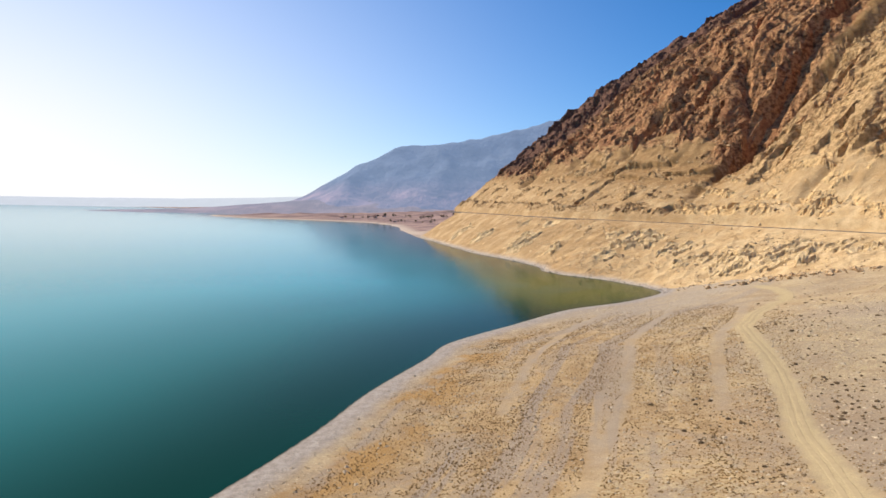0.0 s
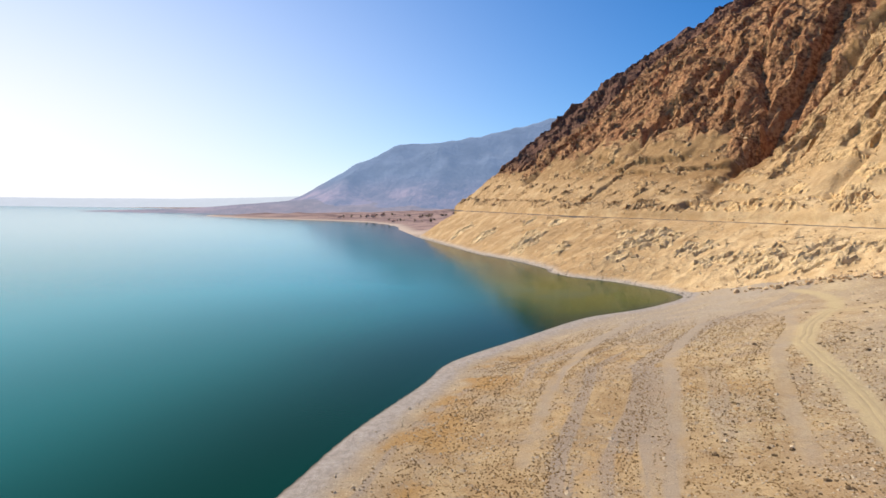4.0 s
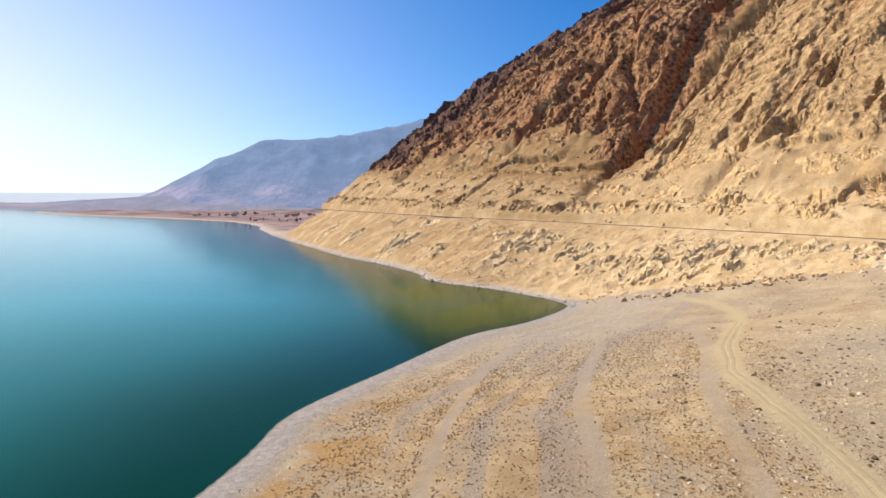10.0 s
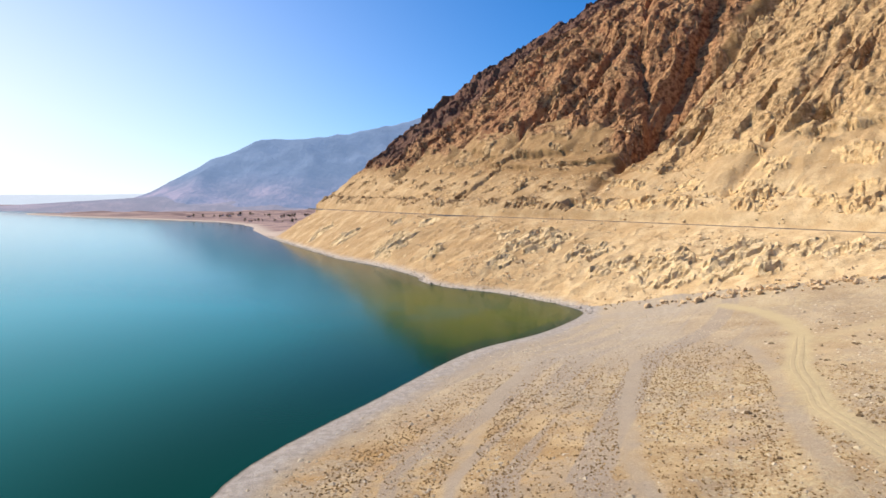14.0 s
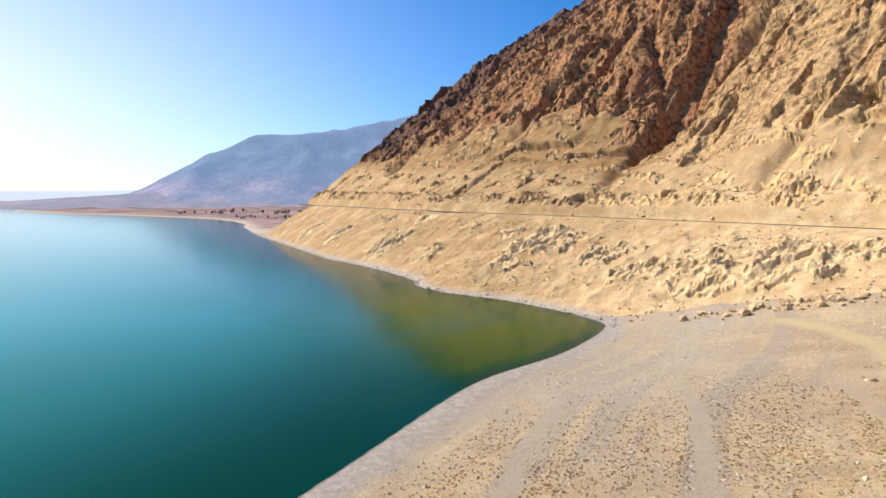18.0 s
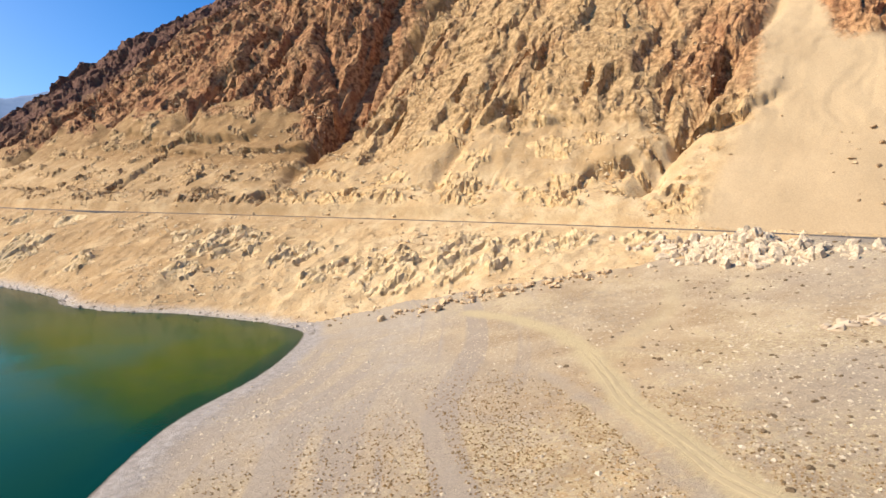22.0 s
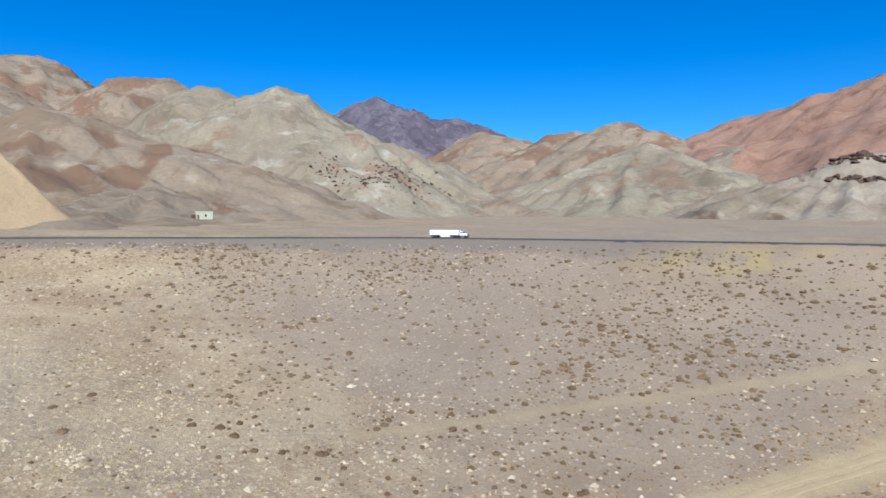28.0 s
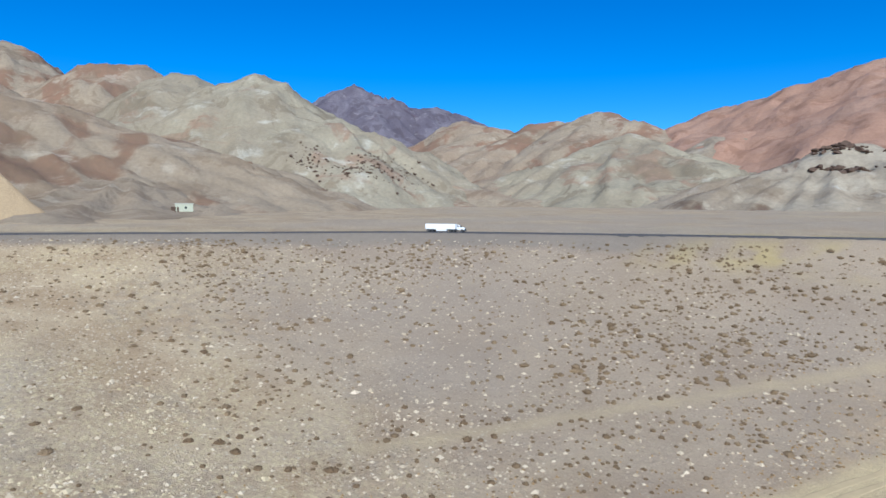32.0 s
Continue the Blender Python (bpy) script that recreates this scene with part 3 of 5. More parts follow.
    near = m.step(shore, 110, 60)
    base = m.mix(m.math("MULTIPLY", m.step(line, 0.52, 0.58), m.math("MULTIPLY", near, 0.7)), base, (0.315, 0.255, 0.20))
    ochre = m.math("MULTIPLY", m.math("MULTIPLY", m.step(shore, 9, 14), m.step(shore, 34, 20)), m.step(m.noise(0.05, 4), 0.42, 0.56))
    base = m.mix(m.math("MULTIPLY", m.math("MULTIPLY", ochre, m.attr("strand")), 0.75), base, m.mix(fine, (0.33, 0.17, 0.04), (0.50, 0.27, 0.07)))
    rim = m.mix(m.step(fine, 0.35, 0.65), (0.29, 0.25, 0.215), (0.42, 0.37, 0.32))
    base = m.mix(m.math("MULTIPLY", m.attr("cove"), m.step(mid, 0.3, 0.6, 0.7, 0.2)), base, m.mix(m.step(fine, 0.35, 0.65), (0.36, 0.30, 0.23), (0.46, 0.39, 0.305)))
    base = m.mix(m.step(m.math("ADD", shore, m.math("MULTIPLY", mid, 8)), 16, 9), base, rim)
    base = m.mix(m.step(shore, 0.9, 0.0), base, (0.13, 0.11, 0.085))
    base = m.mix(m.math("MULTIPLY", m.attr("wash"), m.step(m.noise(0.06, 4), 0.35, 0.6, 0.25, 0.65)), base, m.mix(fine, (0.33, 0.265, 0.19), (0.43, 0.345, 0.255)))
    base = m.mix(m.math("MULTIPLY", m.attr("path"), 0.9), base, m.mix(fine, (0.46, 0.355, 0.19), (0.54, 0.42, 0.235)))
    base = m.mix(m.math("MULTIPLY", m.math("MULTIPLY", chip, m.step(shade.outputs[0], 0.66, 0.72)), m.math("MULTIPLY", grits, m.step(m.attr("path"), 0.1, 0.6, 1.0, 0.15))), base, (0.56, 0.455, 0.30))
    base = m.mix(m.math("MULTIPLY", m.math("MULTIPLY", chip, m.step(shade.outputs[0], 0.36, 0.30)), m.math("MULTIPLY", grits, m.step(m.attr("path"), 0.1, 0.6, 0.9, 0.15))), base, (0.14, 0.10, 0.062))
    base = m.mix(m.math("MULTIPLY", m.attr("straw"), 0.8), base, m.mix(fine, (0.34, 0.255, 0.10), (0.48, 0.375, 0.165)))
    base = m.mix(m.math("MULTIPLY", m.attr("verge"), 0.75), base, m.mix(fine, (0.15, 0.128, 0.105), (0.25, 0.212, 0.17)))
    far = m.step(m.attr("far"), 0, 1)
    base = m.mix(far, base, m.mix(m.step(m.noise(0.012, 7, 0.7, m.scaled(0.5, 1.6, 1.0)), 0.38, 0.6), (0.18, 0.115, 0.112), (0.37, 0.25, 0.215)))
    base = m.mix(m.math("MULTIPLY", far, m.step(shore, 40, 8)), base, (0.50, 0.40, 0.32))
    base = m.mix(m.step(tiny, 0.3, 0.7, 0.3, 0.0), base, (0.16, 0.12, 0.085))
    n = m.bump(m.noise(0.8, 8, 0.75), 0.5, 0.8)
    return m.finish(base, 0.95, n, 0.1)


def water_material():
    m = Nodes("lake_water")
    shallow = m.step(m.attr("shore"), -95, -5)
    mid = m.noise(0.006, 3)
    deep = m.mix(mid, (0.0, 0.092, 0.090), (0.0, 0.110, 0.104))
    green = m.mix(mid, (0.0, 0.026, 0.018), (0.0, 0.038, 0.025))
    open_lake = m.mix(mid, (0.0, 0.205, 0.245), (0.0, 0.23, 0.265))
    colour = m.mix(m.step(m.attr("shore"), -45, -240), m.mix(shallow, deep, green), open_lake)
    # olive of the bay: the mountain's reflection put into the water's colour
    bay_reflection = m.math("MULTIPLY", m.attr("bay"), m.step(m.noise(0.03, 4), 0.3, 0.7, 0.55, 1.0))
    colour = m.mix(bay_reflection, colour, m.mix(m.step(m.attr("bay"), 0.4, 1.0), (0.012, 0.060, 0.010), (0.046, 0.074, 0.006)))
    n = m.bump(m.noise(0.9, 3, 0.5), 0.05, 0.5)
    m.finish(colour, 0.1, n, 0.055)
    m.bsdf.inputs["IOR"].default_value = 1.333
    return m.mat


ROCK, GROUND, WATER = rock_material(), ground_material(), water_material()
ASPHALT = plain_material("worn_asphalt", (0.075, 0.068, 0.065), 0.85, 0.35, 0.4, 0, 0.2)

# ---- building helpers ----


def mesh_from(name, verts, faces, material):
    me = bpy.data.meshes.new(name)
    me.from_pydata([tuple(v) for v in verts], [], [tuple(f) for f in faces])
    me.materials.append(material)
    me.update()
    return me


def sheet(name, xs, ys, fn, material, keep=None, shade=True):
    """A mesh over a grid of x and y. fn gives the heights and the attributes; keep says which points stay."""
    x, y = np.meshgrid(xs, ys)
    z, extra = fn(x, y)
    rows, cols = x.shape
    idx = np.arange(rows * cols).reshape(rows, cols)
    quad = np.stack([idx[:-1, :-1], idx[:-1, 1:], idx[1:, 1:], idx[1:, :-1]], -1).reshape(-1, 4)
    out, flat = extra.pop("push", 0.0), extra.pop("level", 0.0)          # outward from the slope, more upward where it is gentle
    co = np.stack([x - (0.62 - 0.45 * flat) * out, y - (0.26 - 0.19 * flat) * out, z + (0.72 + 0.2 * flat) * out], -1).reshape(-1, 3)
    if keep is not None:
        quad = quad[keep(x, y, extra).reshape(-1)[quad].any(1)]
    used, quad = np.unique(quad, return_inverse=True)
    quad, co = quad.reshape(-1, 4), co[used]
    me = bpy.data.meshes.new(name)
    me.vertices.add(len(co))
    me.vertices.foreach_set("co", co.astype(np.float32).ravel())
    me.loops.add(quad.size)
    me.loops.foreach_set("vertex_index", quad.astype(np.int32).ravel())
    me.polygons.add(len(quad))
    me.polygons.foreach_set("loop_start", np.arange(0, quad.size, 4, dtype=np.int32))
    me.update(calc_edges=True)
    smooth_faces = np.full(len(quad), shade)
    if "rock" in extra:
        smooth_faces = extra["rock"].reshape(-1)[used][quad].mean(1) < 0.45
    me.polygons.foreach_set("use_smooth", smooth_faces)
    for key, values in extra.items():
        a = me.attributes.new(key, "FLOAT", "POINT")
        a.data.foreach_set("value", values.reshape(-1)[used].astype(np.float32))
    me.materials.append(material)
    me.update()
    return new(name, me)


def spaced(*runs):
    """Grid lines: (start, end, step) runs joined."""
    out = []
    for a, b, s in runs:
        out += list(np.arange(a, b, s))
    return np.array(out + [runs[-1][1]])


# ---- the large structure ----


def ground_heights(x, y):
    f = land(x, y)
    z = np.where(f["up"] > 0, f["base"], f["z"]) - 5.0 * smooth(1, 8, f["rock_in"])
    soft = 1.6 * fbm(x / 5, y / 5, 3, 91)
    wash = np.maximum.reduce([smooth(1.6, -0.6, to_line(x, y, w[0])[0] - w[1] + soft) for w in WASHES])
    path = np.maximum.reduce([part_of * smooth(2.2, -1.4, to_line(x, y, w[0])[0] - w[1] + 0.8 * soft) for w, part_of in zip(PATHS, (1.0, 0.5, 0.4))])
    warm = smooth(10, 26, f["shore"]) * smooth(150, 95, f["shore"]) * smooth(330, 250, y)
    return z, dict(shore=f["shore"], along=f["along"], far=smooth(900, 1300, y), wash=wash, path=path, warm=warm, strand=smooth(300, 240, y), verge=smooth(15, 9, f["road"] + 2.5 * fbm(x / 12, y / 12, 3, 93)) * smooth(300, 260, y) * smooth(110, 150, x), straw=np.exp(-((f["road"] - 12) / 6) ** 2) * smooth(150, 125, x) * smooth(60, 80, x) * smooth(-0.15, 0.2, fbm(x / 12, y / 12, 3, 94)), cove=smooth(255, 330, y + 12 * fbm(x / 30, y / 30, 3, 92)) * smooth(75, 40, f["shore"]), pebbly=np.maximum(np.exp(-((x - 150) ** 2 + (y - 205) ** 2) / 3200), 0.9 * np.exp(-((f["road"] - 26) / 16) ** 2) * smooth(105, 140, y) * smooth(270, 225, y)), scrubby=smooth(185, 120, y) * smooth(60, 90, x) * (1 - 0.75 * f["beyond"]))


ground = sheet("ground", spaced((-6000, -1000, 250), (-1000, -80, 40), (-80, 340, 1.6), (340, 700, 12), (700, 5000, 150)),
               spaced((-4500, -500, 200), (-500, -40, 20), (-40, 60, 2.5), (60, 400, 1.6), (400, 460, 2.5), (460, 1100, 16), (1100, 2700, 16), (2700, 5000, 60)), ground_heights, GROUND)
tagged(ground, "dry stony ground and gravel beach sloping to the lake", "ground", kind="structure")


def mountain_heights(x, y):
    f = land(x, y)
    z = f["z"] - 1.5 * smooth(3, -6, f["rock_in"])
    return z, dict(shore=f["shore"], rock=f["rock"], tone=f["tone"], sand=f["sand"], pale=f["pale"], rock_in=f["rock_in"], purple=f["purple"], umber=f["umber"], push=f["push"], level=smooth(30, 0, f["up"]))


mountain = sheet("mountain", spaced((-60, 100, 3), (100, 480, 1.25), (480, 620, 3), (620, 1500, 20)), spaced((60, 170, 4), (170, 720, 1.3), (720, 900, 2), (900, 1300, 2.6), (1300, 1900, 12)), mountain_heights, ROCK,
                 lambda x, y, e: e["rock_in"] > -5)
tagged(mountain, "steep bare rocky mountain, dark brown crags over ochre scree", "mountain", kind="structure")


def water_level(x, y):
    d, along, _ = to_line(x, y, SHORE)
    # reach of the painted mountain reflection
    bay = smooth(150, 50, np.hypot(x - 128, (y - 455) * 0.8)) * smooth(0, 9, d)
    return x * 0, dict(shore=np.where(inside(x, y, LAKE), -d, d), bay=bay)


water = sheet("water", spaced((-9000, -300, 200), (-300, 180, 10)), spaced((-1400, 0, 60), (0, 620, 10), (620, 4800, 60)), water_level, WATER, lambda x, y, e: e["shore"] < 25)
tagged(water, "calm teal lake water, green in the shallow bay", "water", kind="structure")


def ribbon(name, line, half, lift, material, step=3.0, level=None, sink=0.6, taper=False, uneven=0.0, lip=1.15):
    """A strip laid along a line of points, with its edges let into the ground."""
    pts = [Vector(p) for p in line]
    path = []
    for i in range(len(pts) - 1):
        p0, p1, p2, p3 = pts[max(i - 1, 0)], pts[i], pts[i + 1], pts[min(i + 2, len(pts) - 1)]
        n = max(2, int((p2 - p1).length / step))
        for k in range(n):
            t = k / n
            path.append(0.5 * (2 * p1 + (p2 - p0) * t + (2 * p0 - 5 * p1 + 4 * p2 - p3) * t * t + (3 * p1 - p0 - 3 * p2 + p3) * t ** 3))
    path.append(pts[-1])
    across = (-lip, -1, -0.5, 0, 0.5, 1, lip)
    px, py = [], []
    for i, p in enumerate(path):
        way = (path[min(i + 1, len(path) - 1)] - path[max(i - 1, 0)]).normalized()
        w = half * (1 + 0.3 * noise.noise((p.x / 7, p.y / 7, 0))) * min(1, (i + 1) / 9 if taper else 1, (len(path) - i) / 30 if taper else 1)
        for a in across:
            px.append(p.x + way.y * a * w)
            py.append(p.y - way.x * a * w)
    px, py = np.array(px), np.array(py)
    z = land(px, py)["z"] if level is None else np.full(px.shape, level)
    z = z + np.tile([-sink] + [lift] * (len(across) - 2) + [-sink], len(path))
    if uneven:
        z = z + uneven * np.array([noise.noise((a / 2.6, b / 2.6, 3)) + 0.6 * noise.noise((a / 0.9, b / 0.9, 5)) for a, b in zip(px, py)])
    c = len(across)
    faces = [(i * c + k, i * c + k + 1, (i + 1) * c + k + 1, (i + 1) * c + k) for i in range(len(path) - 1) for k in range(c - 1)]
    return new(name, mesh_from(name, np.stack([px, py, z], -1), faces, material))


road = ribbon("road", ROAD[:-2], 4.2, 0.25, ASPHALT, 6.0, ROAD_Z, 1.2)
tagged(road, "narrow worn asphalt road cut along the mountain foot", "road", kind="structure")

# ---- hills beyond the road ----


def hill_material(name, main, other, streak, rust, rust_part=0.6):
    m = Nodes(name)
    broad, mid, fine = m.noise(0.006, 5, 0.55, None, 0.6), m.noise(0.03, 7, 0.6), m.noise(0.25, 7, 0.7)
    c = m.mix(m.step(broad, 0.42, 0.58), main, other)
    c = m.mix(m.step(m.noise(0.011, 5, 0.6, None, 0.8), rust_part, rust_part + 0.08), c, rust)
    c = m.mix(m.math("MULTIPLY", m.step(m.noise(1.0, 5, 0.6, m.scaled(0.03, 0.03, 0.008)), 0.6, 0.72), 0.45), c, streak)
    c = m.mix(m.math("MULTIPLY", m.step(m.noise(0.016, 6, 0.65, None, 1.0), 0.53, 0.6), 0.5), c, (main[0] * 0.52, main[1] * 0.46, main[2] * 0.42))
    c = m.mix(m.math("MULTIPLY", m.step(m.noise(0.02, 6, 0.65, m.scaled(1.0, 1.0, 2.5), 0.6), 0.58, 0.68), 0.5), c, streak)
    c = m.mix(m.step(mid, 0.3, 0.7, 0.35, 0.0), c, tuple(v * 0.55 for v in main))
    c = m.mix(m.step(fine, 0.35, 0.65, 0.3, 0.0), c, tuple(v * 0.5 for v in main))
    n = m.bump(m.noise(0.12, 9, 0.7), 3.0, 0.8)
    return m.finish(c, 0.95, n, 0.08)


GREY_HILL = hill_material("grey_hill_earth", (0.33, 0.245, 0.165), (0.36, 0.285, 0.195), (0.53, 0.46, 0.35), (0.26, 0.15, 0.095), 0.5)
BEIGE_HILL = hill_material("beige_hill_earth", (0.36, 0.27, 0.18), (0.34, 0.265, 0.18), (0.54, 0.47, 0.36), (0.225, 0.135, 0.085), 0.49)
RED_HILL = hill_material("red_hill_earth", (0.41, 0.24, 0.16), (0.39, 0.245, 0.172), (0.42, 0.28, 0.20), (0.34, 0.185, 0.12), 0.58)
GREEN_HILL = hill_material("green_grey_hill_earth", (0.325, 0.266, 0.182), (0.365, 0.312, 0.215), (0.58, 0.54, 0.44), (0.31, 0.21, 0.14), 0.57)
DARK_HILL = hill_material("dark_crag_earth", (0.31, 0.24, 0.165), (0.43, 0.36, 0.26), (0.60, 0.55, 0.46), (0.16, 0.10, 0.07), 0.56)
HILLS = []


def hill_form(h, x, y):
    cx, cy, base, top, rx, ry, turn, seed, gully, power = h
    c, s = math.cos(radians(turn)), math.sin(radians(turn))
    px, py = ((x - cx) * c + (y - cy) * s) / rx, (-(x - cx) * s + (y - cy) * c) / ry
    size = min(rx, ry)
    r = np.hypot(px, py) + 0.16 * fbm(x / size * 1.6, y / size * 1.6, 3, seed)
    t = np.clip(1.05 - np.sqrt(np.maximum(r, 0) ** 2 + 0.006), -0.2, 1)
    turn_at = np.arctan2(py, px)
    spurs = ridged(np.cos(turn_at) * 2.6 + r * 0.5 + seed, np.sin(turn_at) * 2.6, 4, seed + 3)
    up = np.sign(t) * np.abs(t) ** power
    base = np.where(t > -0.02, base, base - 60)
    return base + (top - base) * up + gully * (spurs - 1.0) * np.clip(r * 1.6, 0, 1) * smooth(-0.05, 0.35, t) + 0.04 * (top - base) * fbm(x / 30, y / 30, 4, seed + 9)


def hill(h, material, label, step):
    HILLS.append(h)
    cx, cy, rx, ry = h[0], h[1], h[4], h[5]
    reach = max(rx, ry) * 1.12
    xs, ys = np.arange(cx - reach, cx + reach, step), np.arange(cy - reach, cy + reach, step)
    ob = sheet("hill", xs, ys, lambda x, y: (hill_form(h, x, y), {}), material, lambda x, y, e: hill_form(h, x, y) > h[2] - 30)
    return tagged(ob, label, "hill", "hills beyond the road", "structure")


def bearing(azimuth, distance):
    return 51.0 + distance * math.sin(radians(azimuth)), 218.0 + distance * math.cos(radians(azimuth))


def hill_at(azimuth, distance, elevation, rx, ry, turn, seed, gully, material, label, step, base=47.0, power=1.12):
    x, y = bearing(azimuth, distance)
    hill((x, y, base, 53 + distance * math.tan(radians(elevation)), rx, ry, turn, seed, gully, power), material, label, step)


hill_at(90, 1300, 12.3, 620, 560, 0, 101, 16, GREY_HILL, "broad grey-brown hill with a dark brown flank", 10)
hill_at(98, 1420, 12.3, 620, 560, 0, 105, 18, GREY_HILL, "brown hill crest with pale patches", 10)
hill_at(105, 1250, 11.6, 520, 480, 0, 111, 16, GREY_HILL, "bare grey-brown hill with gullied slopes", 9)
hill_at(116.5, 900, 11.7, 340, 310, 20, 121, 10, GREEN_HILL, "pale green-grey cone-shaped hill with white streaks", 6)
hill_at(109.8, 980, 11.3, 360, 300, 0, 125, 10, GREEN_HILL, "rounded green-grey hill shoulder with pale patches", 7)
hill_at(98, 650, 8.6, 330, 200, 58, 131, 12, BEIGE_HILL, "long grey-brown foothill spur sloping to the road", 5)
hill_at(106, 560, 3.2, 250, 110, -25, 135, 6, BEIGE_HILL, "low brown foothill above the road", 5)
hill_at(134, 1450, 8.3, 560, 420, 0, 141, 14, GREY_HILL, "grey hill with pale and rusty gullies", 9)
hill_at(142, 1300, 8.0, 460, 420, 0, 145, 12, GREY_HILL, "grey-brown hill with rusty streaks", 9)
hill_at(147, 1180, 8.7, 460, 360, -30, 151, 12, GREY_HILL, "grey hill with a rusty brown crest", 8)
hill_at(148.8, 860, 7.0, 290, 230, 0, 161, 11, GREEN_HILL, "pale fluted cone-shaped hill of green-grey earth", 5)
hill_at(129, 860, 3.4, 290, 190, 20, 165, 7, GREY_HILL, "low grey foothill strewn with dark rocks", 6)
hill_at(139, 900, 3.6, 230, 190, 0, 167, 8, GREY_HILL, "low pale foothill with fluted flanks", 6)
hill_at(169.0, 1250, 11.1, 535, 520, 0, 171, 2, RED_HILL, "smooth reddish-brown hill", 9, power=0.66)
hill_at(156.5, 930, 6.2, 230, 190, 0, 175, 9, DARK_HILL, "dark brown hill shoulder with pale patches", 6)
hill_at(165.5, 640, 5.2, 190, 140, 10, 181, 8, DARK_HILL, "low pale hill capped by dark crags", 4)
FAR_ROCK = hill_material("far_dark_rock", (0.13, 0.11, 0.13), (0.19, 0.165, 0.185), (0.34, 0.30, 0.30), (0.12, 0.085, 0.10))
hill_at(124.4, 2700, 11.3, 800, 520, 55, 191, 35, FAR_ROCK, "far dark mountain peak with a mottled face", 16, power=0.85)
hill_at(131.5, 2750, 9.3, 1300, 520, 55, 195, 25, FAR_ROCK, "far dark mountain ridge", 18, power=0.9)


def surfaces(spots):
    """Heights of whatever lies on top at many places: land or hill."""
    p = np.array(spots, float)
    return np.maximum.reduce([land(p[:, 0], p[:, 1])["z"]] + [hill_form(q, p[:, 0], p[:, 1]) for q in HILLS])


def surface(x, y):
    return float(surfaces([(x, y)])[0])


# ---- far distance, its haze painted as glow and bluish colour ----


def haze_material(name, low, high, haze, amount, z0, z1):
    """Distant land: brown plain below, haze-blue painted on rock above, even glow as haze."""
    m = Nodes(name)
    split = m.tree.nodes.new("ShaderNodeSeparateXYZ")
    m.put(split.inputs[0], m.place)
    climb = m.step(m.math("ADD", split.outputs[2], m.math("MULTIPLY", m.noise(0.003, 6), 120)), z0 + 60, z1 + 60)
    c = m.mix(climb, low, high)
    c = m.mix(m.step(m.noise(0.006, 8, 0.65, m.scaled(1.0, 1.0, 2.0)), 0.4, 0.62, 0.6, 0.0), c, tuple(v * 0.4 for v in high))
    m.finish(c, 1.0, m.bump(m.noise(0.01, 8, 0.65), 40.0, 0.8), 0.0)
    # the air's haze, added as a glow of the land itself
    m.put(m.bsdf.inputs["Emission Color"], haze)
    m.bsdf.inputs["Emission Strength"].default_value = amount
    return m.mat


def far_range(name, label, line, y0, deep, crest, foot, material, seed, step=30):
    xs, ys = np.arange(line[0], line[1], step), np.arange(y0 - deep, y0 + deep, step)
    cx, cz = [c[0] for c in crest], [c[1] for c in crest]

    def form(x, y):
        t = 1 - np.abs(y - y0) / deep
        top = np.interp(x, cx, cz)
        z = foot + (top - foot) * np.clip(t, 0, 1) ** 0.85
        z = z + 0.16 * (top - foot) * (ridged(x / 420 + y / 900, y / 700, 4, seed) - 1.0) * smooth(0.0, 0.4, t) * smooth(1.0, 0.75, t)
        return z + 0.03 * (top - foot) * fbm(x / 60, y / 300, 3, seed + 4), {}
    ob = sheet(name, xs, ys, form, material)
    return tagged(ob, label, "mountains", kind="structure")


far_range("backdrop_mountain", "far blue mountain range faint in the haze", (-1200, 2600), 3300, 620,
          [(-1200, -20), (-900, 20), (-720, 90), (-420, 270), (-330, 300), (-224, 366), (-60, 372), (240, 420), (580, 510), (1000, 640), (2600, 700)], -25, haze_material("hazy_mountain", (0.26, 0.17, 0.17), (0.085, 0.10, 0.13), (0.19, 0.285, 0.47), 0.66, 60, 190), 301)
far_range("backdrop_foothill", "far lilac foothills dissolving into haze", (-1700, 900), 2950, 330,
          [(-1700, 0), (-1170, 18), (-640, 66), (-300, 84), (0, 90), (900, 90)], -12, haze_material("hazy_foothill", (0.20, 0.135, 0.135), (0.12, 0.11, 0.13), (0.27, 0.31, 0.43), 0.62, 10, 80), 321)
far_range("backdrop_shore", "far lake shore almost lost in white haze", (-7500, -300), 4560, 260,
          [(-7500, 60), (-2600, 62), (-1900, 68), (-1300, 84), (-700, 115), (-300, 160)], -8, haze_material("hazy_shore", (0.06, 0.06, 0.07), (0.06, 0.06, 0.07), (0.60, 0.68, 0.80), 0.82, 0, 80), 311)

# ---- dirt tracks and dry washes on the beach ----
TRACK_EARTH = plain_material("pale_track_dust", (0.38, 0.29, 0.165), 0.95, 0.16, 0.5, 0, 0.1)


def beside(line, aside):
    """The line moved sideways, positive to the right of its course."""
    out = []
    for k, (x, y) in enumerate(line):
        (ax, ay), (bx, by) = line[max(k - 1, 0)], line[min(k + 1, len(line) - 1)]
        size = math.hypot(bx - ax, by - ay)
        out.append((x + (by - ay) / size * aside, y - (bx - ax) / size * aside))
    return out


track = tagged(new("dirt_track"), "pale rutted dirt track across the gravel beach", "track", kind="structure")
for aside in (-0.95, 0.95):
    rut = ribbon("wheel_rut", beside(PATHS[0][0][:-3], aside), 0.42, 0.05, TRACK_EARTH, 1.0, None, 0.04, True, 0.03, 1.7)
    rut.parent = track

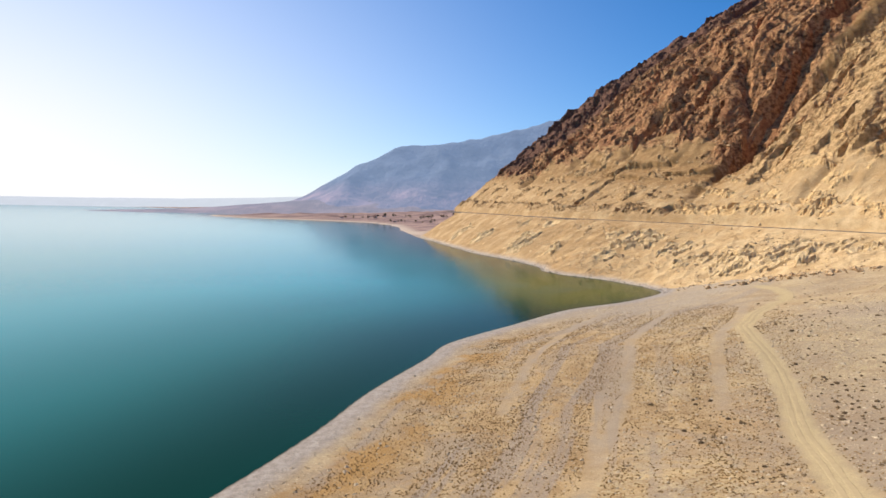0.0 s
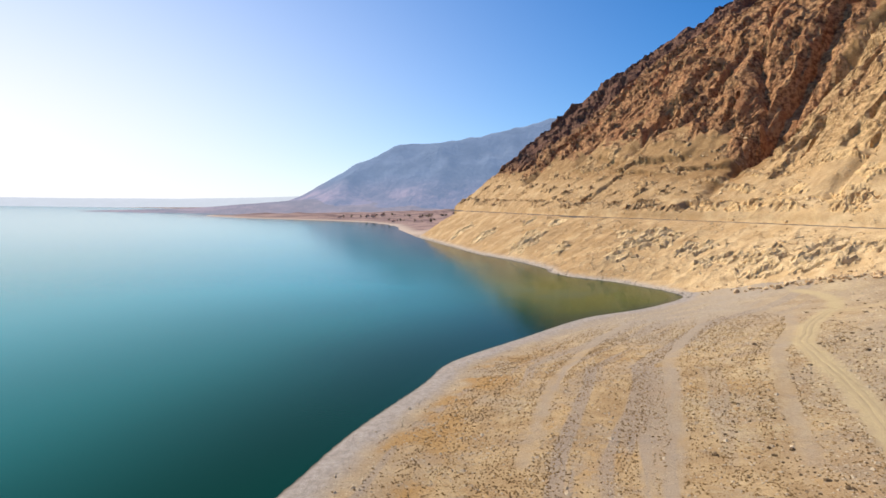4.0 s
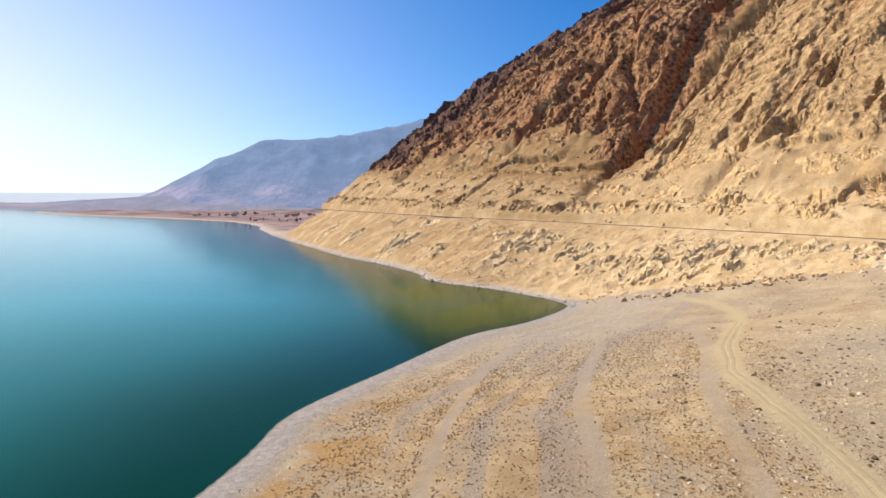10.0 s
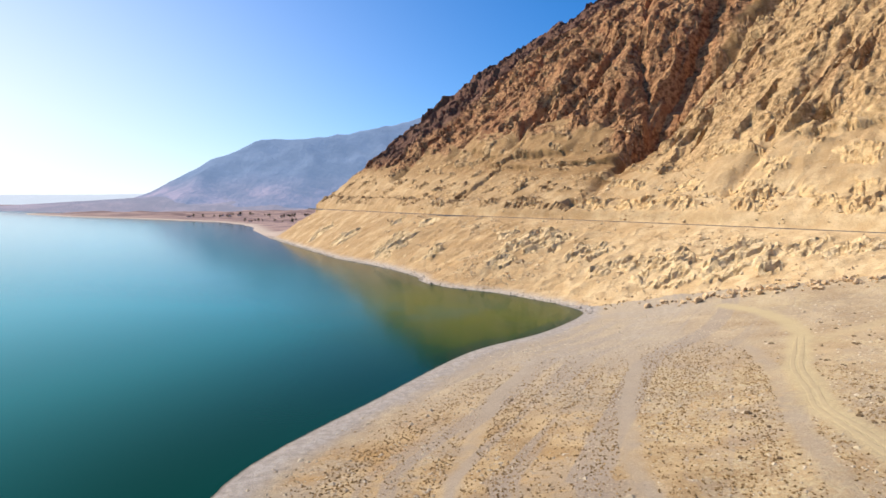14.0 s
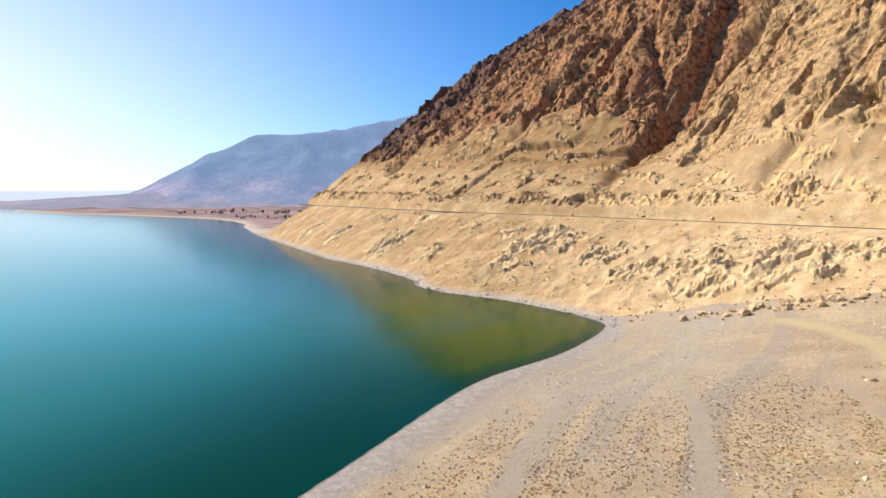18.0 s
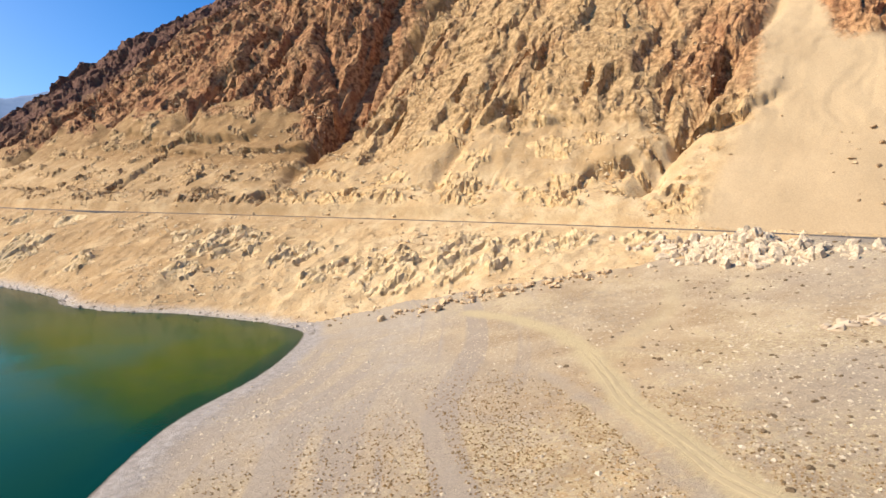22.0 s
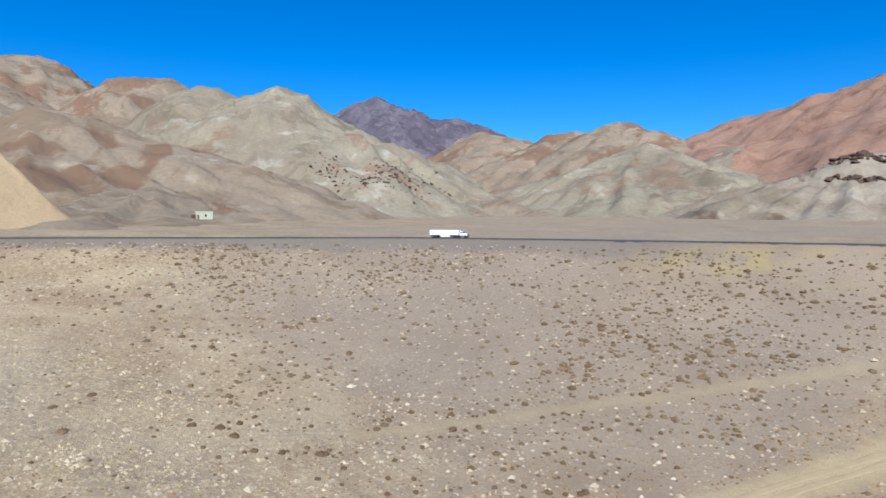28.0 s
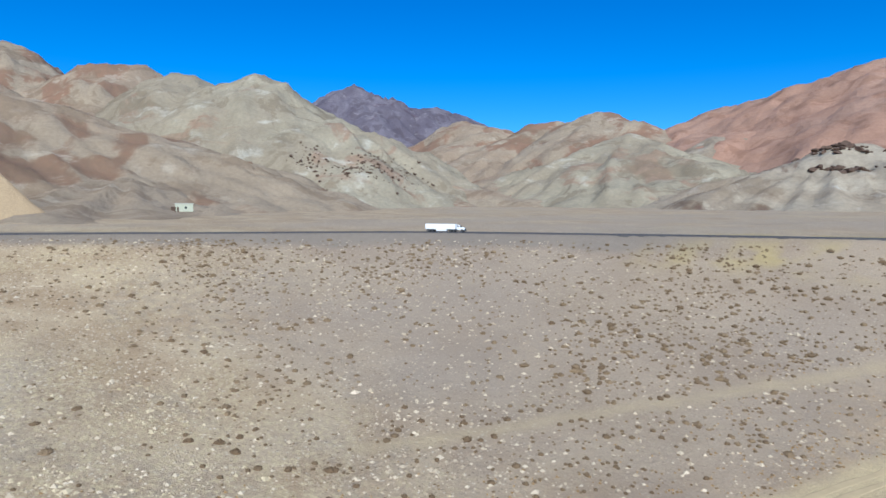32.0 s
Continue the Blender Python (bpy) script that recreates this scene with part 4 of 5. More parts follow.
# ---- rocks ----


def part(name, bm, material, parent, label=""):
    me = bpy.data.meshes.new(name)
    bm.to_mesh(me)
    bm.free()
    me.materials.append(material)
    ob = new(name, me)
    ob.parent = parent
    if label:
        ob["label"] = label
    return ob


def rock_mesh(name, seed, material, sharp=0.35, rings=2):
    bm = bmesh.new()
    bmesh.ops.create_icosphere(bm, subdivisions=rings, radius=1)
    rng = random.Random(seed)
    planes = [(Vector((rng.gauss(0, 1), rng.gauss(0, 1), rng.gauss(0, 1))).normalized(), rng.uniform(0.4, 0.8)) for _ in range(11)]
    for v in bm.verts:
        for n, d in planes:
            over = v.co.dot(n) - d
            if over > 0:
                v.co -= n * over
        v.co += v.co.normalized() * sharp * 0.35 * noise.noise(v.co * 2.2 + Vector((seed, 0, 0)))
    me = bpy.data.meshes.new(name)
    bm.to_mesh(me)
    bm.free()
    me.materials.append(material)
    return me




def stone_material(name, colour):
    m = Nodes(name)
    own = m.tree.nodes.new("ShaderNodeObjectInfo").outputs["Random"]
    c = m.mix(m.step(m.noise(0.9, 7, 0.7), 0.35, 0.65), tuple(v * 0.62 for v in colour), tuple(min(1, v * 1.2) for v in colour))
    c = m.mix(m.math("MULTIPLY", own, 0.35), c, tuple(v * 0.6 for v in colour))
    c = m.mix(m.math("MULTIPLY", m.step(m.noise(1.6, 8, 0.75, None, 0.8), 0.46, 0.36), 0.55), c, tuple(v * 0.3 for v in colour))
    return m.finish(c, 0.92, m.bump(m.noise(1.3, 8, 0.7), 0.3, 1.0), 0.12)


PALE_STONE = stone_material("pale_boulder_stone", (0.72, 0.50, 0.28))
WHITE_STONE = stone_material("whitish_rock", (0.70, 0.54, 0.355))
BROWN_STONE = stone_material("dark_brown_rock", (0.13, 0.085, 0.06))
BOULDERS = [rock_mesh("boulder", 10 + k, PALE_STONE) for k in range(6)]
WHITES = [rock_mesh("rock", 30 + k, WHITE_STONE, 0.5) for k in range(6)]
BROWNS = [rock_mesh("rock", 50 + k, BROWN_STONE, 0.5) for k in range(5)]
rng = random.Random(5)


def lay(ob, x, y, z, size, squash, sink=0.25):
    s = (size * rng.uniform(0.8, 1.3), size * rng.uniform(0.7, 1.1), size * squash * rng.uniform(0.8, 1.2))
    ob.matrix_basis = Matrix.LocRotScale((x, y, z + s[2] * (0.6 - sink)), Euler((rng.uniform(-0.3, 0.3), rng.uniform(-0.3, 0.3), rng.uniform(0, 6.3))), s)
    return ob


# boulders fallen along the foot of the slope
spots = []
for k in range(120):
    t = rng.random() ** 0.8
    spots.append((186 + 62 * t + rng.gauss(0, 3.5), 409 - 62 * t + rng.gauss(0, 5)))
for k in range(90):
    x = 168 + rng.random() * 130
    spots.append((x, 444 - (x - 168) * 1.12 + rng.gauss(0, 10)))
for k, ((x, y), z) in enumerate(zip(spots, surfaces(spots))):
    big = k < 120
    size = rng.choice((0.8, 1.1, 1.5, 2.1)) * rng.uniform(0.7, 1.2) if big else rng.uniform(0.4, 1.1)
    b = lay(new("boulder", rng.choice(BOULDERS)), x, y, float(z), size, 0.75)
    tagged(b, "pale ochre boulder fallen at the slope's foot" if big else "small pale boulder on the scree below the road", "boulder", "boulders at the foot of the slope")


SLOPE_STONE = stone_material("ochre_slope_rock", (0.36, 0.235, 0.125))
SLOPES = [rock_mesh("boulder", 70 + k, SLOPE_STONE, 0.5) for k in range(4)]
spots = [(414, 253), (420, 247), (408, 250)] + [(345 + 120 * rng.random(), 190 + 110 * rng.random()) for _ in range(60)] + [(455 + rng.gauss(0, 22), 236 + rng.gauss(0, 10)) for _ in range(45)]
for k, ((x, y), z) in enumerate(zip(spots, surfaces(spots))):
    b = lay(new("boulder", rng.choice(SLOPES)), x, y, float(z), 2.2 if k == 0 else rng.choice((0.5, 0.8, 1.2, 1.9)), 0.7, 0.35)
    tagged(b, "brown boulder stuck in the sandy slope", "boulder", "boulders on the sandy slope")


def outcrop_of(name, meshes, spots, label, size, squash, category="rock outcrop", sink=0.5):
    x0, y0 = spots[0]
    root = new(name)
    root.location = (x0, y0, surface(x0, y0))
    for (x, y), z in zip(spots, surfaces(spots)):
        ob = lay(new("rock", rng.choice(meshes)), x, y, float(z), size * rng.choice((0.6, 0.8, 1.0, 1.5)), squash, sink)
        ob.parent = root
        ob.matrix_parent_inverse = Matrix.Translation(-root.location)
    return tagged(root, label, category)


outcrop_of("rock_outcrop", WHITES, [(276 + rng.gauss(0, 6), 303 + rng.gauss(0, 19)) for k in range(300)], "whitish jagged rock outcrop beside the road", 2.5, 1.3, "rock outcrop", 0.8)
for spots, label in (([(606 + rng.gauss(0, 16), -185 + rng.gauss(0, 34)) for _ in range(190)], "dark brown crags on the low foothill"),
                     ([(640 + rng.gauss(0, 9), -128 + rng.gauss(0, 12)) for _ in range(50)], "small dark crags on the grey slope"),
                     ([(228 + rng.gauss(0, 20), -390 + rng.gauss(0, 5)) for _ in range(90)], "black crags capping the pale hill"),
                     ([(200 + rng.gauss(0, 11), -350 + rng.gauss(0, 3)) for _ in range(50)], "dark overhanging crag on the pale hillside"),
                     ([(375 + rng.gauss(0, 14), -985 + rng.gauss(0, 8)) for _ in range(9)], "small dark rocks on the red hill's crest")):
    outcrop_of("rock_outcrop", BROWNS, spots, label, 3.2 if "black" in label or "overhang" in label else 1.7, 0.6)

# the pale scarp in the plain
SCARP = ((201, 250), (220, 232))
LEDGES = [(((418, 252), (428, 230)), "brown rock ledge across the sandy spur"), (((428, 232), (427, 212)), "dark rock ledge at the end of the sandy spur"), (((436, 252), (452, 246)), "brown crag on the crest of the sandy spur"),
          (((455, 262), (462, 275)), "brown crag on the upper sandy spur")]
CLAYS = [rock_mesh("rock", 90 + k, plain_material("pale_clay", (0.52, 0.40, 0.27), 0.95, 0.2, 0.6, 0, 0.1) if k == 0 else bpy.data.materials["pale_clay"], 0.8) for k in range(4)]
outcrop_of("eroded_bank", CLAYS, [(SCARP[0][0] + (SCARP[1][0] - SCARP[0][0]) * t + rng.gauss(0, 1.5), SCARP[0][1] + (SCARP[1][1] - SCARP[0][1]) * t + rng.gauss(0, 1.5)) for t in [rng.random() for _ in range(70)]],
           "pale eroded clay bank in the stony plain", 1.8, 0.55, "earth bank")
# ledges on the crest of the sandy spur
for line, label in LEDGES:
    outcrop_of("rock_ledge", SLOPES, [(line[0][0] + (line[1][0] - line[0][0]) * t + rng.gauss(0, 1.6), line[0][1] + (line[1][1] - line[0][1]) * t + rng.gauss(0, 1.6)) for t in [rng.random() for _ in range(34)]], label, 1.9, 0.6, "rock ledge")

# ---- the lorry on the road ----
WHITE_PAINT = plain_material("white_vehicle_paint", (0.85, 0.85, 0.84), 0.35, 0.04, 1.0, 0, 0.5)
BLACK_RUBBER = plain_material("black_rubber", (0.025, 0.025, 0.025), 0.85, 0.2, 3.0)
DARK_GLASS = plain_material("dark_cab_glass", (0.02, 0.025, 0.03), 0.08, 0.1, 1.0, 0, 0.6)
GREY_STEEL = plain_material("grey_chassis_steel", (0.12, 0.12, 0.12), 0.5, 0.2, 3.0, 0.6)


def block(sx, sy, sz, at, bevel=0.05, taper=None):
    bm = bmesh.new()
    bmesh.ops.create_cube(bm, size=1)
    for v in bm.verts:
        v.co = Vector((v.co.x * sx, v.co.y * sy, v.co.z * sz))
        if taper and v.co.z > 0:
            v.co.x += taper[0] if v.co.x > 0 else taper[1]
    if bevel:
        bmesh.ops.bevel(bm, geom=bm.edges[:], offset=bevel, segments=2, affect="EDGES")
    bmesh.ops.translate(bm, verts=bm.verts, vec=at)
    return bm


def drum(radius, width, at, sides=20):
    bm = bmesh.new()
    bmesh.ops.create_cone(bm, segments=sides, radius1=radius, radius2=radius, depth=width, cap_ends=True)
    bmesh.ops.rotate(bm, verts=bm.verts, matrix=Matrix.Rotation(radians(90), 3, "X"))
    bmesh.ops.bevel(bm, geom=[e for e in bm.edges if e.calc_length() > 0.1 and len(e.link_faces) == 2 and abs(e.link_faces[0].normal.dot(e.link_faces[1].normal)) < 0.1], offset=radius * 0.1, segments=1, affect="EDGES")
    bmesh.ops.translate(bm, verts=bm.verts, vec=at)
    return bm


def wheels(parent, xs, radius, pairs):
    for x in xs:
        for side in (-1, 1):
            w = new("wheel")
            w.parent = parent
            part("tyre", drum(radius, 0.3 * pairs, (x, side * 1.02, radius)), BLACK_RUBBER, w)
            part("rim", drum(radius * 0.55, 0.3 * pairs + 0.04, (x, side * 1.02, radius), 14), GREY_STEEL, w)


lorry = new("semi_truck")
hood = part("hood", block(1.5, 1.9, 0.95, (6.0, 0, 1.2), 0.16, (-0.45, 0.0)), WHITE_PAINT, lorry)
part("grille", block(0.06, 1.4, 0.6, (6.74, 0, 1.05), 0.01), GREY_STEEL, hood)
part("headlight", block(0.08, 0.3, 0.22, (6.82, 0.72, 0.98), 0.02), DARK_GLASS, hood)
part("headlight", block(0.08, 0.3, 0.22, (6.82, -0.72, 0.98), 0.02), DARK_GLASS, hood)
part("bumper", block(0.35, 2.2, 0.35, (6.75, 0, 0.6), 0.06), GREY_STEEL, lorry)
cab = part("cab", block(1.5, 2.3, 1.7, (4.75, 0, 1.6), 0.14, (-0.55, 0.0)), WHITE_PAINT, lorry)
part("windscreen", block(0.06, 1.9, 0.62, (5.2, 0, 1.98), 0.02, (-0.2, -0.2)), DARK_GLASS, cab)
for side in (-1, 1):
    part("side_window", block(0.55, 0.05, 0.45, (4.55, side * 1.15, 2.0), 0.02), DARK_GLASS, cab)
    part("mirror", block(0.1, 0.2, 0.4, (5.15, side * 1.35, 1.9), 0.03), GREY_STEEL, cab)
    part("exhaust_stack", drum(0.09, 0.2, (3.9, side * 1.0, 2.3), 10), GREY_STEEL, cab)
    part("fuel_tank", drum(0.32, 0.5, (3.9, side * 0.95, 0.75), 14), GREY_STEEL, lorry)
part("chassis", block(5.0, 0.9, 0.3, (4.1, 0, 0.85), 0.03), GREY_STEEL, lorry)
trailer = part("trailer_box", block(10.6, 2.5, 1.75, (-1.75, 0, 1.85), 0.05), WHITE_PAINT, lorry, "plain white box trailer")
part("skirt", block(3.6, 2.46, 0.62, (-1.4, 0, 0.68), 0.04), WHITE_PAINT, trailer)
part("rear_door", block(0.06, 1.15, 1.6, (-7.07, 0.6, 1.85), 0.01), WHITE_PAINT, trailer)
part("rear_door", block(0.06, 1.15, 1.6, (-7.07, -0.6, 1.85), 0.01), WHITE_PAINT, trailer)
part("rear_bumper", block(0.15, 2.3, 0.2, (-6.8, 0, 0.55), 0.02), GREY_STEEL, trailer)
part("trailer_frame", block(10.0, 1.0, 0.25, (-1.75, 0, 0.83), 0.02), GREY_STEEL, lorry)
wheels(lorry, (5.9,), 0.5, 1.0)
wheels(lorry, (3.0, 1.85), 0.5, 1.8)
wheels(lorry, (-4.6, -5.75), 0.5, 1.8)
lorry.matrix_basis = pose(198.0, 82.3, ROAD_Z + 0.26, 0, 0, 210.2) @ Matrix.Scale(0.95, 4)
tagged(lorry, "white semi truck with a plain box trailer on the road", "truck")

# ---- the hut at the hill's foot ----
HUT_WALL = plain_material("pale_green_plaster", (0.46, 0.46, 0.34), 0.9, 0.18, 0.8, 0, 0.1)
hut = new("hut")
body = part("wall", block(10.5, 5, 3.4, (0, 0, 1.7), 0.05), HUT_WALL, hut)
part("roof", block(11.2, 5.6, 0.3, (0, 0, 3.55), 0.05), plain_material("weathered_roof", (0.5, 0.48, 0.4), 0.9), hut)
part("door", block(1.1, 0.12, 2.1, (-3.6, -2.55, 1.05), 0.02), BROWN_STONE, hut)
part("window", block(1.3, 0.12, 1.0, (1.0, -2.55, 1.8), 0.02), DARK_GLASS, hut)
part("lean_to", block(3.0, 2.2, 2.2, (-6.2, -1.4, 1.1), 0.05), BROWN_STONE, hut, "dark open lean-to")
hx, hy = 412.0, 88.0
hut.matrix_basis = pose(hx, hy, surface(hx, hy) - 0.3, 0, 0, 250) @ Matrix.Diagonal((0.9, 0.9, 1.3, 1))
tagged(hut, "small pale plastered hut at the foot of the hills", "hut")

# ---- scrub and stones ----


def shrub_parts(seed):
    r = random.Random(seed)
    verts, faces = [], []
    for k in range(46):
        a, e = r.uniform(0, 6.283), r.uniform(0.05, 1.5)
        d = r.uniform(0.55, 1.0)
        c = Vector((math.cos(a) * math.cos(e) * d, math.sin(a) * math.cos(e) * d, 0.08 + math.sin(e) * d * 0.62))
        s = r.uniform(0.10, 0.24)
        for p in range(3):
            verts.append(c + Vector((r.uniform(-s, s), r.uniform(-s, s), r.uniform(-s, s))))
        faces.append((len(verts) - 3, len(verts) - 2, len(verts) - 1))
    n = len(verts)
    ring = 8
    for lvl, (rad, h) in enumerate(((0.8, -0.15), (0.78, 0.22), (0.45, 0.5))):
        for k in range(ring):
            a = 6.283 * k / ring
            q = rad * r.uniform(0.75, 1.1)
            verts.append(Vector((math.cos(a) * q, math.sin(a) * q, h * r.uniform(0.85, 1.15))))
    for lvl in range(2):
        for k in range(ring):
            a, b = n + lvl * ring + k, n + lvl * ring + (k + 1) % ring
            faces.append((a, b, b + ring, a + ring))
    faces.append(tuple(n + 2 * ring + k for k in range(ring)))
    return verts, faces


def tuft_parts(seed):
    r = random.Random(seed)
    verts, faces = [], []
    for k in range(14):
        a, d, up = r.uniform(0, 6.283), r.uniform(0.2, 1.0), r.uniform(0.3, 0.95)
        c, q = math.cos(a), math.sin(a)
        n = len(verts)
        verts += [Vector((c * d * 0.5 - q * 0.22, q * d * 0.5 + c * 0.22, 0)), Vector((c * d * 0.5 + q * 0.22, q * d * 0.5 - c * 0.22, 0)), Vector((c * d, q * d, up))]
        faces.append((n, n + 1, n + 2))
    n = len(verts)
    verts += [Vector((math.cos(k) * 0.7, math.sin(k) * 0.7, 0.0)) for k in (0, 1.26, 2.51, 3.77, 5.03)] + [Vector((0, 0, 0.55))]
    faces += [(n + k, n + (k + 1) % 5, n + 5) for k in range(5)]
    return verts, faces


def stone_parts(seed):
    r = random.Random(seed)
    base = [(1, 0, 0), (0, 1, 0), (-1, 0, 0), (0, -1, 0), (0, 0, 0.7), (0, 0, -0.5), (0.6, 0.6, 0.35), (-0.5, 0.6, 0.4)]
    verts = [Vector(p) * r.uniform(0.75, 1.2) for p in base[:6]]
    faces = [(0, 1, 4), (1, 2, 4), (2, 3, 4), (3, 0, 4), (1, 0, 5), (2, 1, 5), (3, 2, 5), (0, 3, 5)]
    return verts, faces


def scrub_material(name, dark, light):
    m = Nodes(name)
    info = m.tree.nodes.new("ShaderNodeNewGeometry").outputs["Random Per Island"]
    c = m.mix(info, dark, light)
    return m.finish(m.mix(m.step(m.noise(0.05, 3), 0.4, 0.6, 0, 0.5), c, tuple(v * 0.7 for v in light)), 0.95, None, 0.05)


SCRUB = scrub_material("dry_scrub", (0.13, 0.085, 0.048), (0.25, 0.175, 0.10))
TUFT = scrub_material("rusty_tufts", (0.11, 0.068, 0.03), (0.44, 0.28, 0.125))
STONE = scrub_material("scattered_stones", (0.34, 0.26, 0.165), (0.62, 0.50, 0.345))
SHRUBS = []
for k in range(5):
    SHRUBS.append(mesh_from("shrub", *shrub_parts(200 + k), SCRUB))


def strewn(name, shapes, spots, sizes, squash, material, label, category, sink=0.1):
    """Many small things joined into one mesh."""
    spots, sizes = np.array(spots), np.array(sizes)
    z = land(spots[:, 0], spots[:, 1])["z"]
    r = np.random.RandomState(len(spots))
    verts, faces, count = [], [], 0
    for (x, y), h, s in zip(spots, z, sizes):
        vs, fs = shapes[r.randint(len(shapes))]
        a = r.uniform(0, 6.283)
        c, q = math.cos(a), math.sin(a)
        sx, sy = s * r.uniform(0.8, 1.25), s * r.uniform(0.7, 1.1)
        for v in vs:
            px, py = v.x * sx, v.y * sy
            verts.append((x + px * c - py * q, y + px * q + py * c, h + (v.z - sink) * s * squash))
        faces += [tuple(count + i for i in f) for f in fs]
        count += len(vs)
    ob = new(name, mesh_from(name, verts, faces, material))
    return tagged(ob, label, category, kind="stuff")


def scatter(count, x0, x1, y0, y1, chance, seed):
    r = np.random.RandomState(seed)
    x, y = r.uniform(x0, x1, count), r.uniform(y0, y1, count)
    f = land(x, y)
    ok = (f["shore"] > 4) & (f["rock_in"] < -2) & (f["road"] > 8) & (f["beyond"] < 0.5) & (r.uniform(0, 1, count) < chance(x, y, f))
    track = np.minimum.reduce([to_line(x, y, t[0])[0] - t[1] for t in WASHES + PATHS])
    ok &= track > 0.6
    return np.stack([x[ok], y[ok]], -1)


def plain_chance(x, y, f):
    """Shrubs of the plain: thicker in drifts, none close to the water."""
    return (0.25 + 0.75 * smooth(265, 190, y)) * smooth(70, 130, f["shore"]) * (0.25 + 0.75 * smooth(-0.1, 0.35, fbm(x / 45, y / 45, 3, 401))) * (0.4 + 0.6 * smooth(160, 80, y) + 0.5 * smooth(60, 25, f["road"]) * smooth(200, 150, y) + 1.0 * np.exp(-((x - 106) ** 2 + (y - 70) ** 2) / 900) + 1.2 * np.exp(-((f["road"] - 15) / 9) ** 2) * smooth(95, 120, y) * smooth(230, 200, y))


spots = scatter(44000, 60, 330, -60, 330, plain_chance, 11)
order = np.argsort(np.hypot(spots[:, 0] - 70, spots[:, 1] - 190))
spots = spots[order]
sizes = np.random.RandomState(3).choice([0.35, 0.5, 0.7, 0.95, 1.2], len(spots), p=[0.42, 0.33, 0.16, 0.07, 0.02])
pick = [i for i in range(len(spots)) if sizes[i] > 0.45][:300]
heights = land(spots[:, 0], spots[:, 1])["z"]
for i in pick:
    x, y = spots[i]
    s = float(sizes[i])
    ob = new("shrub", SHRUBS[i % 5])
    ob.matrix_basis = Matrix.LocRotScale((x, y, float(heights[i])), Euler((0, 0, i * 2.4)), (s, s * 0.85, s * 0.8))
    tagged(ob, "dry brown shrub on the stony plain", "shrub", "shrubs of the plain")
rest = np.setdiff1d(np.arange(len(spots)), pick)
strewn("scrub", [shrub_parts(220 + k) for k in range(4)], spots[rest], sizes[rest], 0.8, SCRUB, "low dry scrub scattered over the stony plain", "scrub")


def beach_chance(x, y, f):
    drift = smooth(-0.12, 0.25, fbm(f["shore"] / 9, f["along"] / 120, 3, 411) + 0.3 * fbm(x / 30, y / 30, 2, 413))
    return smooth(8, 22, f["shore"]) * smooth(150, 100, f["shore"]) * (0.32 + 0.68 * drift) * smooth(340, 270, y)


tufts = scatter(90000, -40, 150, 60, 330, beach_chance, 12)
strewn("tufts", [tuft_parts(240 + k) for k in range(4)], tufts[:36000], np.random.RandomState(4).uniform(0.16, 0.48, len(tufts))[:36000], 0.75, TUFT, "small rusty tufts of dry grass on the beach", "tufts")


def stone_chance(x, y, f):
    return smooth(3, 12, f["shore"]) * (0.4 + 0.60 * smooth(0.0, 0.3, fbm(x / 34, y / 34, 3, 421) + 0.25 * np.exp(-((x - 150) ** 2 + (y - 205) ** 2) / 1800)))


stones = scatter(64000, -45, 300, 70, 400, stone_chance, 13)
strewn("stones", [stone_parts(260 + k) for k in range(5)], stones[:34000], np.random.RandomState(6).gamma(2.0, 0.10, len(stones))[:34000] + 0.08, 0.8, STONE, "pale stones scattered over the ground", "stones")


def patch_chance(x, y, f):
    """Bands of coarser stones that run along the slope."""
    spread = np.maximum(np.exp(-((x - 150) ** 2 / 1800 + (y - 203) ** 2 / 900)), 0.6 * np.exp(-((f["road"] - 26) / 14) ** 2) * smooth(110, 140, y))
    return spread * smooth(-0.02, 0.3, fbm((x + y) / 40, (x - y) / 11, 3, 441))


patch = scatter(60000, 80, 300, 90, 290, patch_chance, 14)
COARSE = scrub_material("pale_yellow_stones", (0.36, 0.275, 0.155), (0.66, 0.53, 0.33))
strewn("stones", [stone_parts(290 + k) for k in range(5)], patch[:14000], np.random.RandomState(8).gamma(2.0, 0.085, len(patch))[:14000] + 0.09, 0.7, COARSE, "pale yellowish stones in bands on the plain", "stones")


def rubble_chance(x, y, f):
    return (0.06 + 0.94 * smooth(0.05, 0.4, fbm(x / 30, y / 30, 3, 431))) * (1 - 0.85 * f["sand"])


r = np.random.RandomState(17)
x, y = r.uniform(90, 430, 42000), r.uniform(200, 860, 42000)
f = land(x, y)
ok = (f["rock_in"] > 0) & (f["up"] < 130) & (f["road"] > 7) & (f["shore"] > 5) & (r.uniform(0, 1, 42000) < rubble_chance(x, y, f))
spots = np.stack([x[ok], y[ok]], -1)[:14000]
RUBBLE = scrub_material("slope_rubble", (0.40, 0.26, 0.13), (0.76, 0.57, 0.34))
strewn("rubble", [stone_parts(280 + k) for k in range(6)], spots, r.gamma(2.0, 0.28, len(spots)) + 0.25, 0.85, RUBBLE, "ochre rubble strewn over the mountain's lower slopes", "rubble", 0.05)


# rocks washed out along the water's edge
r = np.random.RandomState(23)
x, y = r.uniform(-60, 190, 60000), r.uniform(425, 1150, 60000)
f = land(x, y)
ok = (f["shore"] > 0.6) & (f["shore"] < 9) & (r.uniform(0, 1, 60000) < smooth(9, 1, f["shore"]))
spots = np.stack([x[ok], y[ok]], -1)[:3200]
EDGE_STONE = scrub_material("shore_stones", (0.16, 0.125, 0.09), (0.60, 0.50, 0.39))
